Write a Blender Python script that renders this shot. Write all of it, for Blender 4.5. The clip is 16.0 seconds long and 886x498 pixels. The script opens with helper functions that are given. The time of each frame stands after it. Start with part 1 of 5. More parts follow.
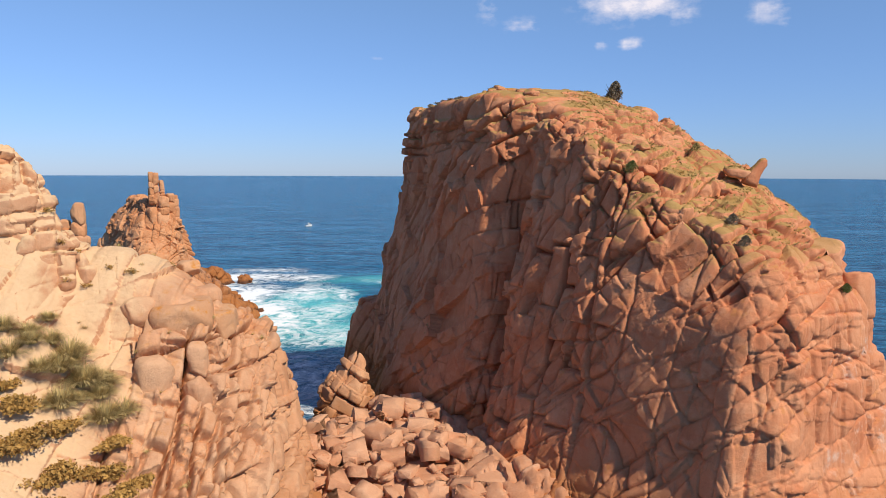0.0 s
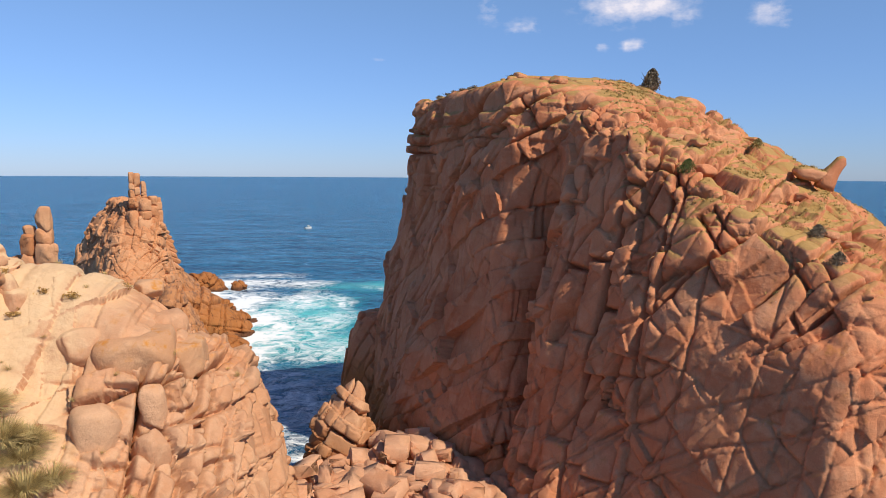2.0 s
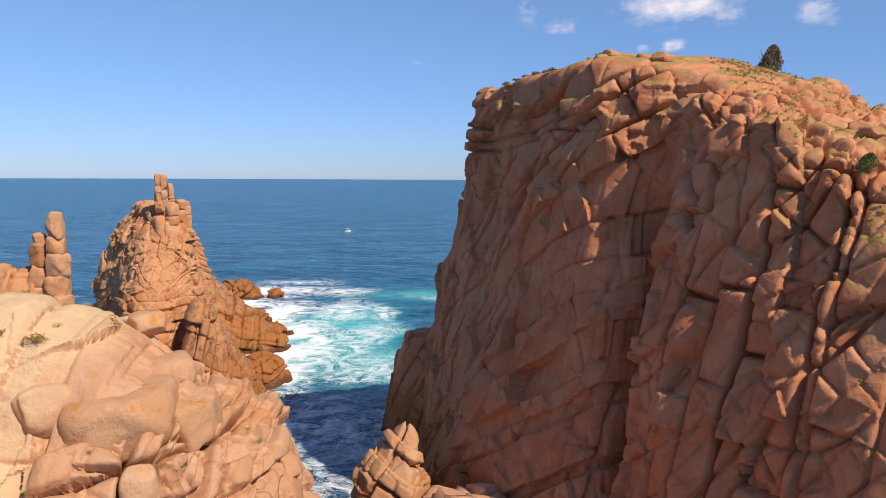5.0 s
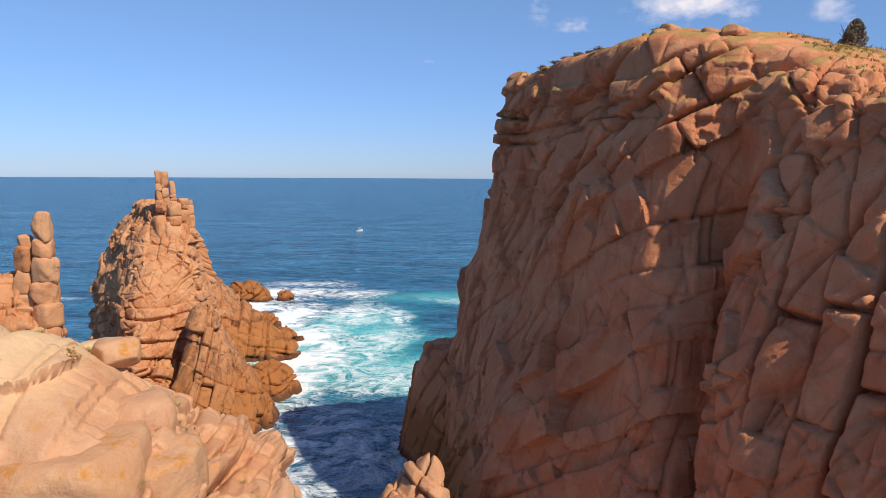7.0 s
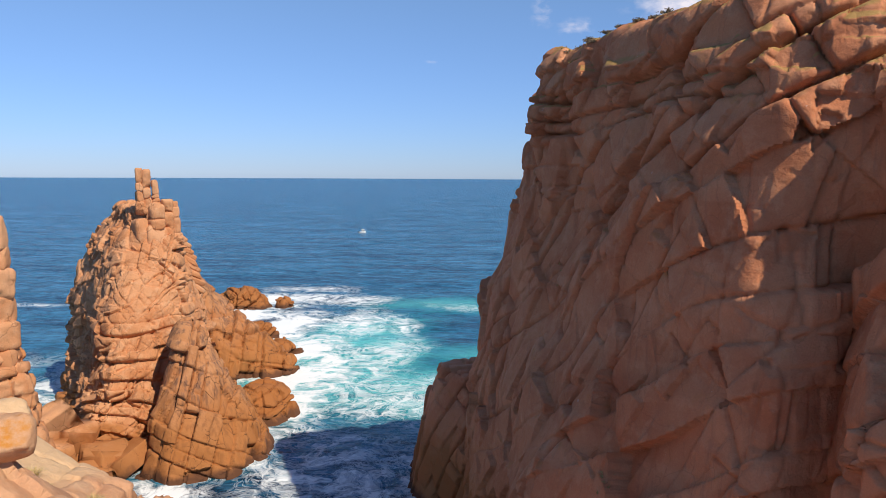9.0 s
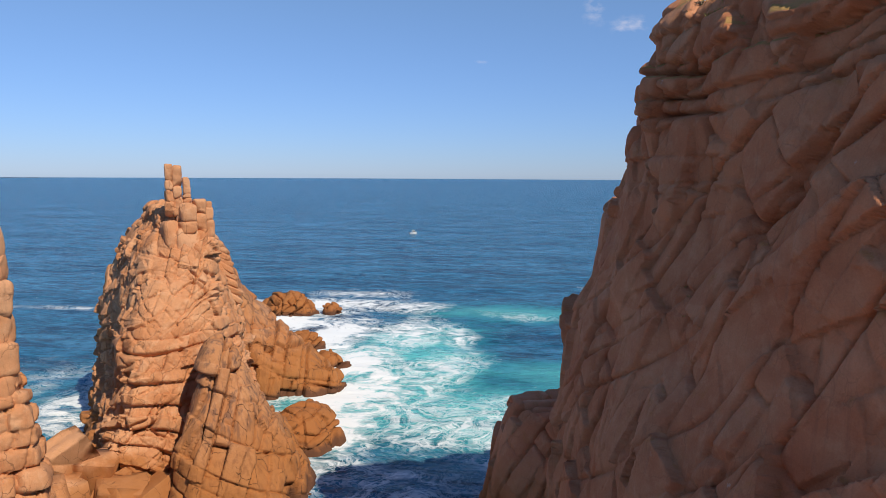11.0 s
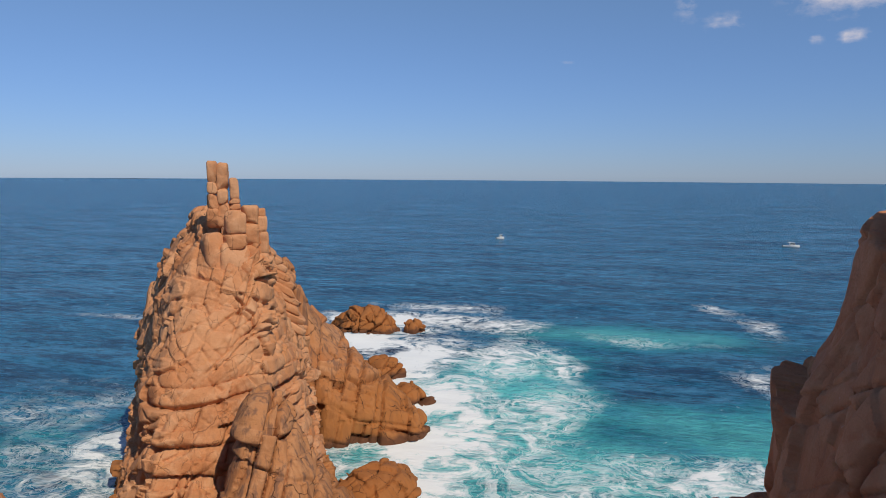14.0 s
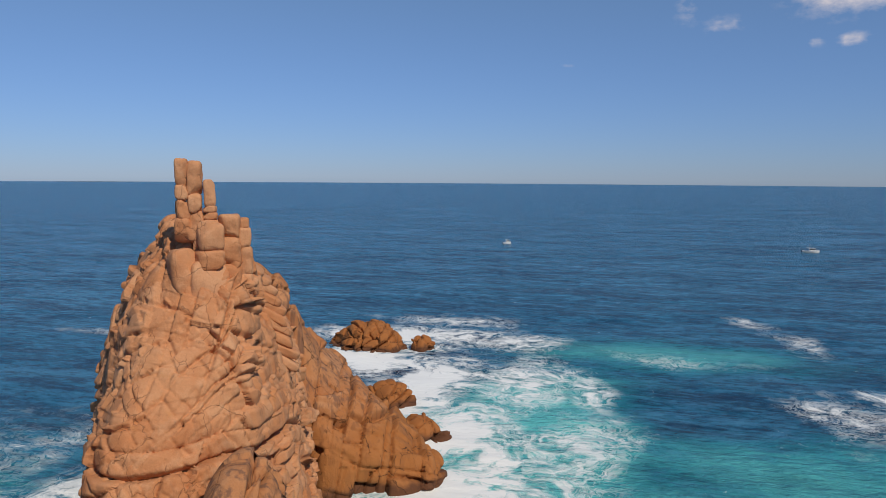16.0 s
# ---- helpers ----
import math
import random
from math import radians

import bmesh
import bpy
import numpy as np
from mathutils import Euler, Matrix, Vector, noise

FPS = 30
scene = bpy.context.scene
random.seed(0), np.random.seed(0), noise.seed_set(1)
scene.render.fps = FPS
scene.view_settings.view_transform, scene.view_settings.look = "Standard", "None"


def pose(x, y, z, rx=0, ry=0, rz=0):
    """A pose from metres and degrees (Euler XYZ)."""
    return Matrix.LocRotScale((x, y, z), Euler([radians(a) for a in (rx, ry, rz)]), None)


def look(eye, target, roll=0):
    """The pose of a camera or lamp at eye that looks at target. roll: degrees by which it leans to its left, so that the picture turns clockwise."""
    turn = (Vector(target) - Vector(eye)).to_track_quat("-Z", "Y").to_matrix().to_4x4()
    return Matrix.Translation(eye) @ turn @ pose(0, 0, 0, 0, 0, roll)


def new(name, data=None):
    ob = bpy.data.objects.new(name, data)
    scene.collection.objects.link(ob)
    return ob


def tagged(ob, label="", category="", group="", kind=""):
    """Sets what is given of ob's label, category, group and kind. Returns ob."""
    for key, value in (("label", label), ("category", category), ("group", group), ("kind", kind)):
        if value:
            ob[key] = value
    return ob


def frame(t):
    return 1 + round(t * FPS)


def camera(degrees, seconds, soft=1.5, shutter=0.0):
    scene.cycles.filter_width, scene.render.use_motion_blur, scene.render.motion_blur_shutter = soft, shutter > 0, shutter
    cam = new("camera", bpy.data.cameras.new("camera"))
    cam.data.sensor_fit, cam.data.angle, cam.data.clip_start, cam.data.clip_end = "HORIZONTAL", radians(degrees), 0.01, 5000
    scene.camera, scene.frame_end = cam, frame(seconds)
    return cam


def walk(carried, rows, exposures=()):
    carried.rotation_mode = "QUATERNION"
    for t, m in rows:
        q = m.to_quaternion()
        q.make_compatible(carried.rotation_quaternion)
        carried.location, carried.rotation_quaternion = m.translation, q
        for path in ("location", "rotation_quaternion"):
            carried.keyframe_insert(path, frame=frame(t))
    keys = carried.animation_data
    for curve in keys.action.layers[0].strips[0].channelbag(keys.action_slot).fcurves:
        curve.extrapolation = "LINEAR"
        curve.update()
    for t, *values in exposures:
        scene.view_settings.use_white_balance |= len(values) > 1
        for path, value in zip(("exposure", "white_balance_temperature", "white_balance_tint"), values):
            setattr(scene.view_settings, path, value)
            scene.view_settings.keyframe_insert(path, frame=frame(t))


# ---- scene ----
cam = camera(64.0, 16.0, soft=0.75)
# seconds, x, y, z, yaw, pitch, roll
PATH = [
    (0, -0.00, 0.07, 37.61, -0.01, -6.28, -0.27),
    (0.5, -0.24, 2.75, 37.60, -0.07, -6.27, -0.28),
    (1, -0.42, 5.79, 37.56, -0.05, -6.26, -0.30),
    (1.5, -0.73, 9.05, 37.55, -0.00, -6.25, -0.33),
    (2, -1.17, 12.42, 37.51, 0.09, -6.18, -0.35),
    (2.5, -1.60, 15.52, 37.45, 0.30, -6.11, -0.37),
    (3, -2.09, 18.28, 37.40, 0.70, -6.03, -0.39),
    (3.5, -2.67, 20.68, 37.34, 1.26, -5.95, -0.39),
    (4, -3.20, 22.84, 37.35, 1.97, -5.97, -0.36),
    (6.5, -5.88, 32.60, 37.11, 3.97, -6.07, -0.33),
    (7, -6.31, 35.20, 37.00, 4.04, -6.11, -0.32),
    (7.5, -6.72, 38.10, 36.84, 4.15, -6.11, -0.30),
    (8, -7.21, 41.21, 36.74, 4.26, -6.12, -0.28),
    (8.5, -7.96, 44.28, 36.69, 4.26, -6.09, -0.30),
    (9, -8.91, 47.21, 36.62, 4.23, -6.07, -0.32),
    (11.5, -13.08, 64.23, 36.03, 9.94, -6.07, -0.33),
    (12, -14.02, 67.74, 35.92, 11.59, -6.06, -0.35),
    (12.5, -15.12, 71.19, 35.87, 12.65, -6.06, -0.39),
    (13, -16.21, 74.63, 35.86, 13.48, -6.03, -0.41),
    (13.5, -17.46, 78.38, 35.92, 14.34, -6.01, -0.41),
    (14, -18.78, 81.93, 35.97, 14.92, -5.98, -0.42),
    (14.5, -20.18, 85.37, 35.99, 14.93, -5.96, -0.41),
    (15, -21.59, 88.80, 35.93, 14.94, -5.88, -0.40),
    (15.5, -23.11, 92.25, 35.87, 14.96, -5.81, -0.38),
    (16, -24.69, 95.43, 35.78, 14.96, -5.73, -0.38),
]
walk(cam, [(t, pose(x, y, z, 90 + pitch, roll, yaw)) for t, x, y, z, yaw, pitch, roll in PATH],
     [(0, -0.02), (9, -0.02), (12.5, -0.34), (16, -0.62)])


# ---- light ----
SUN_DIR = Vector((0.72, -0.64, 1.0)).normalized()      # towards the sun
sun_el = math.asin(SUN_DIR.z)
sun_az = math.atan2(SUN_DIR.x, SUN_DIR.y)

world = bpy.data.worlds.new("sky")
scene.world = world
world.use_nodes = True


def build_world():
    nt = world.node_tree
    nt.nodes.clear()
    N, L = nt.nodes.new, nt.links.new
    out = N("ShaderNodeOutputWorld")
    bg = N("ShaderNodeBackground")
    sky = N("ShaderNodeTexSky")
    sky.sky_type, sky.sun_disc = "NISHITA", False
    sky.sun_elevation, sky.sun_rotation = sun_el, sun_az
    sky.air_density, sky.dust_density, sky.ozone_density = 1.0, 0.0, 4.0
    co = N("ShaderNodeTexCoord")
    sep = N("ShaderNodeSeparateXYZ")
    L(co.outputs["Generated"], sep.inputs[0])

    def mth(op, a, b=None, clamp=False):
        n = N("ShaderNodeMath")
        n.operation, n.use_clamp = op, clamp
        for k, v in enumerate((a, b)):
            if v is None:
                continue
            if isinstance(v, (int, float)):
                n.inputs[k].default_value = v
            else:
                L(v, n.inputs[k])
        return n.outputs[0]

    # thin fair-weather cloud over the sea, to the right of the stacks
    az = mth("ARCTAN2", sep.outputs[0], sep.outputs[1])
    el = mth("ARCSINE", sep.outputs[2])
    cmb = N("ShaderNodeCombineXYZ")
    L(mth("MULTIPLY", az, 1.0), cmb.inputs[0])
    L(mth("MULTIPLY", el, 1.7), cmb.inputs[1])
    n1 = N("ShaderNodeTexNoise")
    n1.inputs["Scale"].default_value, n1.inputs["Detail"].default_value, n1.inputs["Roughness"].default_value = 26, 9, 0.62
    L(cmb.outputs[0], n1.inputs["Vector"])

    def bump(a, at, half, soft):
        d = mth("ABSOLUTE", mth("SUBTRACT", a, at))
        return mth("SUBTRACT", 1.0, mth("DIVIDE", mth("SUBTRACT", d, half), soft, True), True)

    patch = None
    for a0, e0, ha, he, gain in ((14.6, 12.6, 4.0, 1.3, 1.0), (14.4, 9.6, 0.9, 0.42, 1.0), (12.2, 9.6, 0.45, 0.3, 0.7), (18.0, 11.6, 1.2, 0.6, 0.8),
                                 (6.2, 11.2, 1.3, 0.5, 0.8), (3.5, 12.4, 0.9, 0.9, 0.6), (23.9, 11.4, 1.3, 0.8, 0.8), (25.0, 10.6, 0.6, 0.4, 0.6),
                                 (-5.2, 8.7, 0.5, 0.14, 0.4), (-7.6, 8.7, 0.6, 0.14, 0.35)):
        m = mth("MULTIPLY", bump(az, radians(a0), radians(ha) * 0.5, radians(ha)), bump(el, radians(e0), radians(he) * 0.4, radians(he) * 1.3))
        m = mth("MULTIPLY", m, gain)
        patch = m if patch is None else mth("MAXIMUM", patch, m)
    cov = mth("MULTIPLY", mth("SUBTRACT", mth("ADD", n1.outputs["Fac"], mth("MULTIPLY", patch, 0.34)), 0.6), 2.6, True)
    cov = mth("MULTIPLY", cov, mth("MULTIPLY", patch, 1.0))
    mix = N("ShaderNodeMix")
    mix.data_type = "RGBA"
    L(cov, mix.inputs["Factor"])
    hue = N("ShaderNodeMix")
    hue.data_type, hue.blend_type = "RGBA", "MULTIPLY"
    hue.inputs["Factor"].default_value = 1.0
    L(sky.outputs[0], hue.inputs["A"])
    band = N("ShaderNodeMix")
    band.data_type = "RGBA"
    L(mth("DIVIDE", el, radians(16.0), True), band.inputs["Factor"])
    band.inputs["A"].default_value, band.inputs["B"].default_value = (0.41, 0.56, 1.0, 1), (0.90, 0.97, 1.07, 1)
    L(band.outputs["Result"], hue.inputs["B"])
    L(hue.outputs["Result"], mix.inputs["A"])
    mix.inputs["B"].default_value = (7.4, 7.0, 7.6, 1)
    L(mix.outputs["Result"], bg.inputs["Color"])
    bg.inputs["Strength"].default_value = 0.122
    L(bg.outputs[0], out.inputs[0])


build_world()
sun = new("sun", bpy.data.lights.new("sun", "SUN"))
sun.data.energy, sun.data.angle, sun.data.color = 5.0, radians(0.6), (1.0, 0.90, 0.73)
sun.matrix_world = look(SUN_DIR * 300, (0, 0, 0))


# ---- materials ----
def material(name):
    m = bpy.data.materials.new(name)
    m.use_nodes = True
    nt = m.node_tree
    p = nt.nodes["Principled BSDF"]
    return m, nt, p


class Nodes:
    """Short hand for building shader trees."""

    def __init__(self, nt):
        self.nt = nt
        self.pos = nt.nodes.new("ShaderNodeNewGeometry").outputs["Position"]

    def put(self, sock, v):
        if isinstance(v, (int, float)):
            sock.default_value = v
        elif isinstance(v, (tuple, list)):
            sock.default_value = (*v, 1) if len(v) == 3 and sock.type == "RGBA" else v
        else:
            self.nt.links.new(v, sock)

    def math(self, op, a, b=0.0, clamp=False):
        n = self.nt.nodes.new("ShaderNodeMath")
        n.operation, n.use_clamp = op, clamp
        self.put(n.inputs[0], a), self.put(n.inputs[1], b)
        return n.outputs[0]

    def step(self, v, lo, hi):
        n = self.nt.nodes.new("ShaderNodeMapRange")
        n.interpolation_type = "SMOOTHSTEP"
        self.put(n.inputs["Value"], v), self.put(n.inputs["From Min"], lo), self.put(n.inputs["From Max"], hi)
        return n.outputs["Result"]

    def mix(self, fac, a, b, blend="MIX"):
        n = self.nt.nodes.new("ShaderNodeMix")
        n.data_type, n.blend_type = "RGBA", blend
        self.put(n.inputs["Factor"], fac), self.put(n.inputs["A"], a), self.put(n.inputs["B"], b)
        return n.outputs["Result"]

    def stretch(self, v, scale, turn=(0, 0, 0)):
        n = self.nt.nodes.new("ShaderNodeMapping")
        self.put(n.inputs["Vector"], v)
        n.inputs["Scale"].default_value, n.inputs["Rotation"].default_value = scale, [radians(a) for a in turn]
        return n.outputs[0]

    def noise(self, scale, detail=4, rough=0.55, v=None, warp=0.0):
        n = self.nt.nodes.new("ShaderNodeTexNoise")
        self.put(n.inputs["Vector"], self.pos if v is None else v)
        n.inputs["Scale"].default_value, n.inputs["Detail"].default_value = scale, detail
        n.inputs["Roughness"].default_value, n.inputs["Distortion"].default_value = rough, warp
        return n.outputs["Fac"]

    def cells(self, scale, v=None, feature="DISTANCE_TO_EDGE", out="Distance"):
        n = self.nt.nodes.new("ShaderNodeTexVoronoi")
        n.feature = feature
        self.put(n.inputs["Vector"], self.pos if v is None else v)
        n.inputs["Scale"].default_value = scale
        return n.outputs[out]

    def bump(self, height, strength, dist, normal=None):
        n = self.nt.nodes.new("ShaderNodeBump")
        self.put(n.inputs["Strength"], strength)
        n.inputs["Distance"].default_value = dist
        self.put(n.inputs["Height"], height)
        if normal is not None:
            self.put(n.inputs["Normal"], normal)
        return n.outputs[0]

    def xyz(self, v):
        n = self.nt.nodes.new("ShaderNodeSeparateXYZ")
        self.put(n.inputs[0], v)
        return n.outputs

    def attr(self, name):
        n = self.nt.nodes.new("ShaderNodeAttribute")
        n.attribute_name = name
        return n.outputs["Fac"]


def granite(name, main, pale, rusty, sea_band=True, lichen=0.35, grass=0.0, sand=0.0, guano=False, tide=9.0, cracks=0.8, streaks=0.24):
    """Weathered granite: two-scale colour, per-block tone, hairline joints, lichen, tide band, soil and grass on ledges."""
    m, nt, p = material(name)
    k = Nodes(nt)
    rnd = k.attr("tone")
    big = k.noise(0.16, 5, 0.6)
    mid = k.noise(0.9, 6, 0.62)
    fine = k.noise(9.0, 5, 0.7)
    col = k.mix(k.step(big, 0.38, 0.66), main, rusty)
    col = k.mix(k.math("MULTIPLY", k.step(mid, 0.45, 0.75), 0.6), col, pale)
    col = k.mix(k.math("MULTIPLY", k.step(rnd, 0.45, 1.0), 0.55), col, pale)
    col = k.mix(k.math("MULTIPLY", k.step(rnd, 0.5, 0.0), 0.35), col, rusty)
    col = k.mix(0.55, col, k.mix(fine, (0.62, 0.6, 0.58), (1.25, 1.22, 1.2)), "MULTIPLY")
    # rain streaks
    streak = k.noise(1.7, 4, 0.6, k.stretch(k.pos, (0.9, 0.9, 0.07)))
    col = k.mix(k.math("MULTIPLY", k.step(streak, 0.56 - 0.08 * (streaks > 0.5), 0.74 - 0.12 * (streaks > 0.5)), streaks), col, (0.16, 0.085, 0.06))
    up = k.xyz(nt.nodes.new("ShaderNodeNewGeometry").outputs["Normal"])[2]
    z = k.xyz(k.pos)[2]
    # orange lichen on upper faces
    li = k.math("MULTIPLY", k.step(k.noise(0.7, 6, 0.7), 0.54 - 0.03 * (lichen > 0.9), 0.7 - 0.03 * (lichen > 0.9)), k.step(up, 0.0, 0.6))
    col = k.mix(k.math("MULTIPLY", li, lichen), col, (0.50, 0.20, 0.035))
    if sand:
        sn = k.math("MULTIPLY", k.step(k.math("ADD", up, k.math("MULTIPLY", k.noise(0.5, 5), 0.6)), 0.5, 0.8), k.math("MULTIPLY", k.step(k.math("ADD", k.xyz(k.pos)[0], k.math("MULTIPLY", k.noise(0.25, 4), 6.0)), -20.0, -24.0), sand))
        col = k.mix(sn, col, k.mix(k.noise(2.5, 6, 0.7), (0.57, 0.36, 0.195), (0.70, 0.49, 0.295)))
    if grass:
        gn = k.math("ADD", k.math("MULTIPLY", up, 0.3), k.math("MULTIPLY", k.noise(0.2, 6, 0.6), 1.6))
        gm = k.math("MULTIPLY", k.math("MULTIPLY", k.step(gn, 0.9, 1.02), k.step(up, 0.4, 0.7)), k.math("MULTIPLY", k.step(z, 27, 33), k.math("MAXIMUM", k.step(k.xyz(k.pos)[0], 12, 16), k.step(z, 40, 43))))
        gcol = k.mix(k.noise(1.6, 5, 0.7), (0.22, 0.155, 0.04), (0.42, 0.29, 0.09))
        col = k.mix(k.math("MULTIPLY", gm, grass), col, gcol)
    if guano:
        x = k.xyz(k.pos)[0]
        gw = k.math("MULTIPLY", k.step(x, 31.0, 35.0), k.math("MULTIPLY", k.step(k.noise(0.45, 6, 0.7), 0.54, 0.76), k.math("MULTIPLY", k.step(z, 27, 20), 0.6)))
        fleck = k.math("MULTIPLY", k.step(k.noise(0.8, 5, 0.7), 0.68, 0.74), 0.6)
        col = k.mix(k.math("MAXIMUM", gw, k.math("MULTIPLY", fleck, k.step(up, -0.1, 0.5))), col, (0.62, 0.54, 0.48))
    if sea_band:
        edge = k.math("ADD", z, k.math("MULTIPLY", k.noise(0.3, 4), -6))
        col = k.mix(k.math("MULTIPLY", k.step(edge, tide, tide * 0.15), 0.75), col, (0.34, 0.125, 0.032))
        low = k.math("ADD", z, k.math("MULTIPLY", k.noise(0.6, 4), -2.2))
        col = k.mix(k.step(low, 0.4, -0.8), col, (0.12, 0.05, 0.025))
    # finer cracks: thin dark lines, their shade put into the colour
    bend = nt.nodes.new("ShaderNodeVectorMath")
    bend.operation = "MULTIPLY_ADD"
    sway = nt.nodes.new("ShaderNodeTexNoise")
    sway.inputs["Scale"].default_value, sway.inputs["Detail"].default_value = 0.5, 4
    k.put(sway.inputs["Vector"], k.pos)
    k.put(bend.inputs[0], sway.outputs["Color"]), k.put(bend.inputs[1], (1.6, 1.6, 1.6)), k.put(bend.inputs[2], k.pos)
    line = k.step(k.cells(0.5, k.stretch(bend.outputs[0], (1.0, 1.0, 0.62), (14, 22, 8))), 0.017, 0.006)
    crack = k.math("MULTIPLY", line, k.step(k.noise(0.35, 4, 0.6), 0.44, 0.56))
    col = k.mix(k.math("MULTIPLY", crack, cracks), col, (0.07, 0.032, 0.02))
    nt.links.new(col, p.inputs["Base Color"])
    p.inputs["Roughness"].default_value = 0.88
    p.inputs["Specular IOR Level"].default_value = 0.25
    joint = k.cells(0.75, k.stretch(k.pos, (1.0, 1.0, 0.6), (12, 24, 10)))
    hair = k.step(joint, 0.0, 0.05)
    b = k.bump(k.math("SUBTRACT", 1.0, crack), cracks, 0.12, k.bump(hair, 0.2 * cracks, 0.1))
    b = k.bump(mid, 0.45, 0.4, b)
    b = k.bump(k.noise(3.2, 6, 0.65), 0.4, 0.13, b)
    b = k.bump(fine, 0.35, 0.06, b)
    nt.links.new(b, p.inputs["Normal"])
    return m


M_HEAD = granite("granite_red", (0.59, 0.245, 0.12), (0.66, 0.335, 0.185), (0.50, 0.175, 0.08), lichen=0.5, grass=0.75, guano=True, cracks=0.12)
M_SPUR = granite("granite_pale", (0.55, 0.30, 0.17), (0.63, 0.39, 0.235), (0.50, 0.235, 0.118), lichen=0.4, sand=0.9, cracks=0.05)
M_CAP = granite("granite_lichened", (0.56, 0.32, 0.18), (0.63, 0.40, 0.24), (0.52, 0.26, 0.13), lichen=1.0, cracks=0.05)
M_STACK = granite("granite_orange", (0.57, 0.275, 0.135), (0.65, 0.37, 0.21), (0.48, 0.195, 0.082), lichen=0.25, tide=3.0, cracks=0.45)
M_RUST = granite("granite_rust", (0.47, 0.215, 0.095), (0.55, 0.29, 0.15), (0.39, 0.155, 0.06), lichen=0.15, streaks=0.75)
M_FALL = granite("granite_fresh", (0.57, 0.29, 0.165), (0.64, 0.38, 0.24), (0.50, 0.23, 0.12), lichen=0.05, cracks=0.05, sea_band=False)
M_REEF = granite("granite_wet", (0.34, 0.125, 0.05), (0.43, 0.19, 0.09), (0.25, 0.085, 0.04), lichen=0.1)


def sea_material():
    m, nt, p = material("sea_water")
    k = Nodes(nt)
    foam, shoal = k.attr("foam"), k.attr("shoal")
    deep = k.mix(k.noise(0.012, 4), (0.006, 0.092, 0.19), (0.010, 0.135, 0.245))
    wob = k.math("ADD", shoal, k.math("MULTIPLY", k.math("SUBTRACT", k.noise(0.07, 5, 0.6), 0.5), 0.55))
    col = k.mix(k.step(wob, 0.12, 0.75), deep, (0.018, 0.25, 0.31))
    col = k.mix(k.step(wob, 0.5, 1.1), col, (0.13, 0.58, 0.58))
    # light and dark wave faces, shading put into the water's colour, weaker over shoals
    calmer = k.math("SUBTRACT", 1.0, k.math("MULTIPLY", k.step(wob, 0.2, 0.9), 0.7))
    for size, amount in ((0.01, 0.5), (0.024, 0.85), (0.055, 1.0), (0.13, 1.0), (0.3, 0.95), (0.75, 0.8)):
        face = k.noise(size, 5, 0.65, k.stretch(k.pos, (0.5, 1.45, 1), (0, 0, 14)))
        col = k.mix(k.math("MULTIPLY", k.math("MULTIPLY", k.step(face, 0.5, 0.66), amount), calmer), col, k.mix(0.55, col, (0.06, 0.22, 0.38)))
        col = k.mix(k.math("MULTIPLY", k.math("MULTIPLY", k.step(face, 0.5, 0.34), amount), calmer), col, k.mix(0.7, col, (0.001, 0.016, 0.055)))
    # foam: torn sheets of froth that thin out into curling threads
    warp = k.nt.nodes.new("ShaderNodeTexNoise")
    warp.inputs["Scale"].default_value, warp.inputs["Detail"].default_value = 0.1, 4
    k.put(warp.inputs["Vector"], k.pos)
    add = k.nt.nodes.new("ShaderNodeVectorMath")
    add.operation = "MULTIPLY_ADD"
    k.put(add.inputs[0], warp.outputs["Color"]), k.put(add.inputs[1], (16, 16, 0)), k.put(add.inputs[2], k.pos)
    v = add.outputs[0]

    def thread(size, thin):
        off = k.math("ABSOLUTE", k.math("SUBTRACT", k.noise(size, 5, 0.55, v), 0.5))
        return k.step(off, thin, thin * 0.2)

    web = k.math("MAXIMUM", thread(0.13, 0.034), k.math("MULTIPLY", k.math("MAXIMUM", thread(0.4, 0.045), thread(0.85, 0.045)), 0.8))
    soft = k.noise(0.3, 8, 0.66, v)
    crumb = k.noise(1.3, 5, 0.7, v)
    cover = k.math("ADD", foam, k.math("MULTIPLY", k.math("SUBTRACT", k.noise(0.08, 4, 0.6), 0.5), 0.9))
    torn = k.math("ADD", k.math("MULTIPLY", k.math("SUBTRACT", soft, 0.5), 2.2), k.math("MULTIPLY", k.math("SUBTRACT", crumb, 0.5), 0.7))
    solid = k.step(k.math("ADD", cover, torn), 0.44, 0.92)
    lace = k.math("MULTIPLY", k.math("MULTIPLY", web, k.step(cover, 0.18, 0.5)), k.step(soft, 0.34, 0.54))
    f = k.math("MAXIMUM", solid, k.math("MULTIPLY", lace, 0.85), True)
    col = k.mix(f, col, (0.82, 0.84, 0.84))
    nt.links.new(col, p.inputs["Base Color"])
    nt.links.new(k.math("ADD", 0.24, k.math("MULTIPLY", f, 0.7)), p.inputs["Roughness"])
    p.inputs["Specular IOR Level"].default_value = 0.19
    p.inputs["IOR"].default_value = 1.33
    swell = k.noise(0.11, 3, 0.5, k.stretch(k.pos, (1, 2.3, 1), (0, 0, 12)))
    chop = k.noise(0.55, 6, 0.62, k.stretch(k.pos, (1, 2.0, 1), (0, 0, -8)))
    broad = k.noise(0.028, 4, 0.6, k.stretch(k.pos, (1, 2.6, 1), (0, 0, 6)))
    calm = k.math("SUBTRACT", 1.0, k.math("MULTIPLY", f, 0.8))
    b = k.bump(broad, k.math("MULTIPLY", calm, 0.8), 3.5)
    b = k.bump(swell, k.math("MULTIPLY", calm, 0.9), 1.8, b)
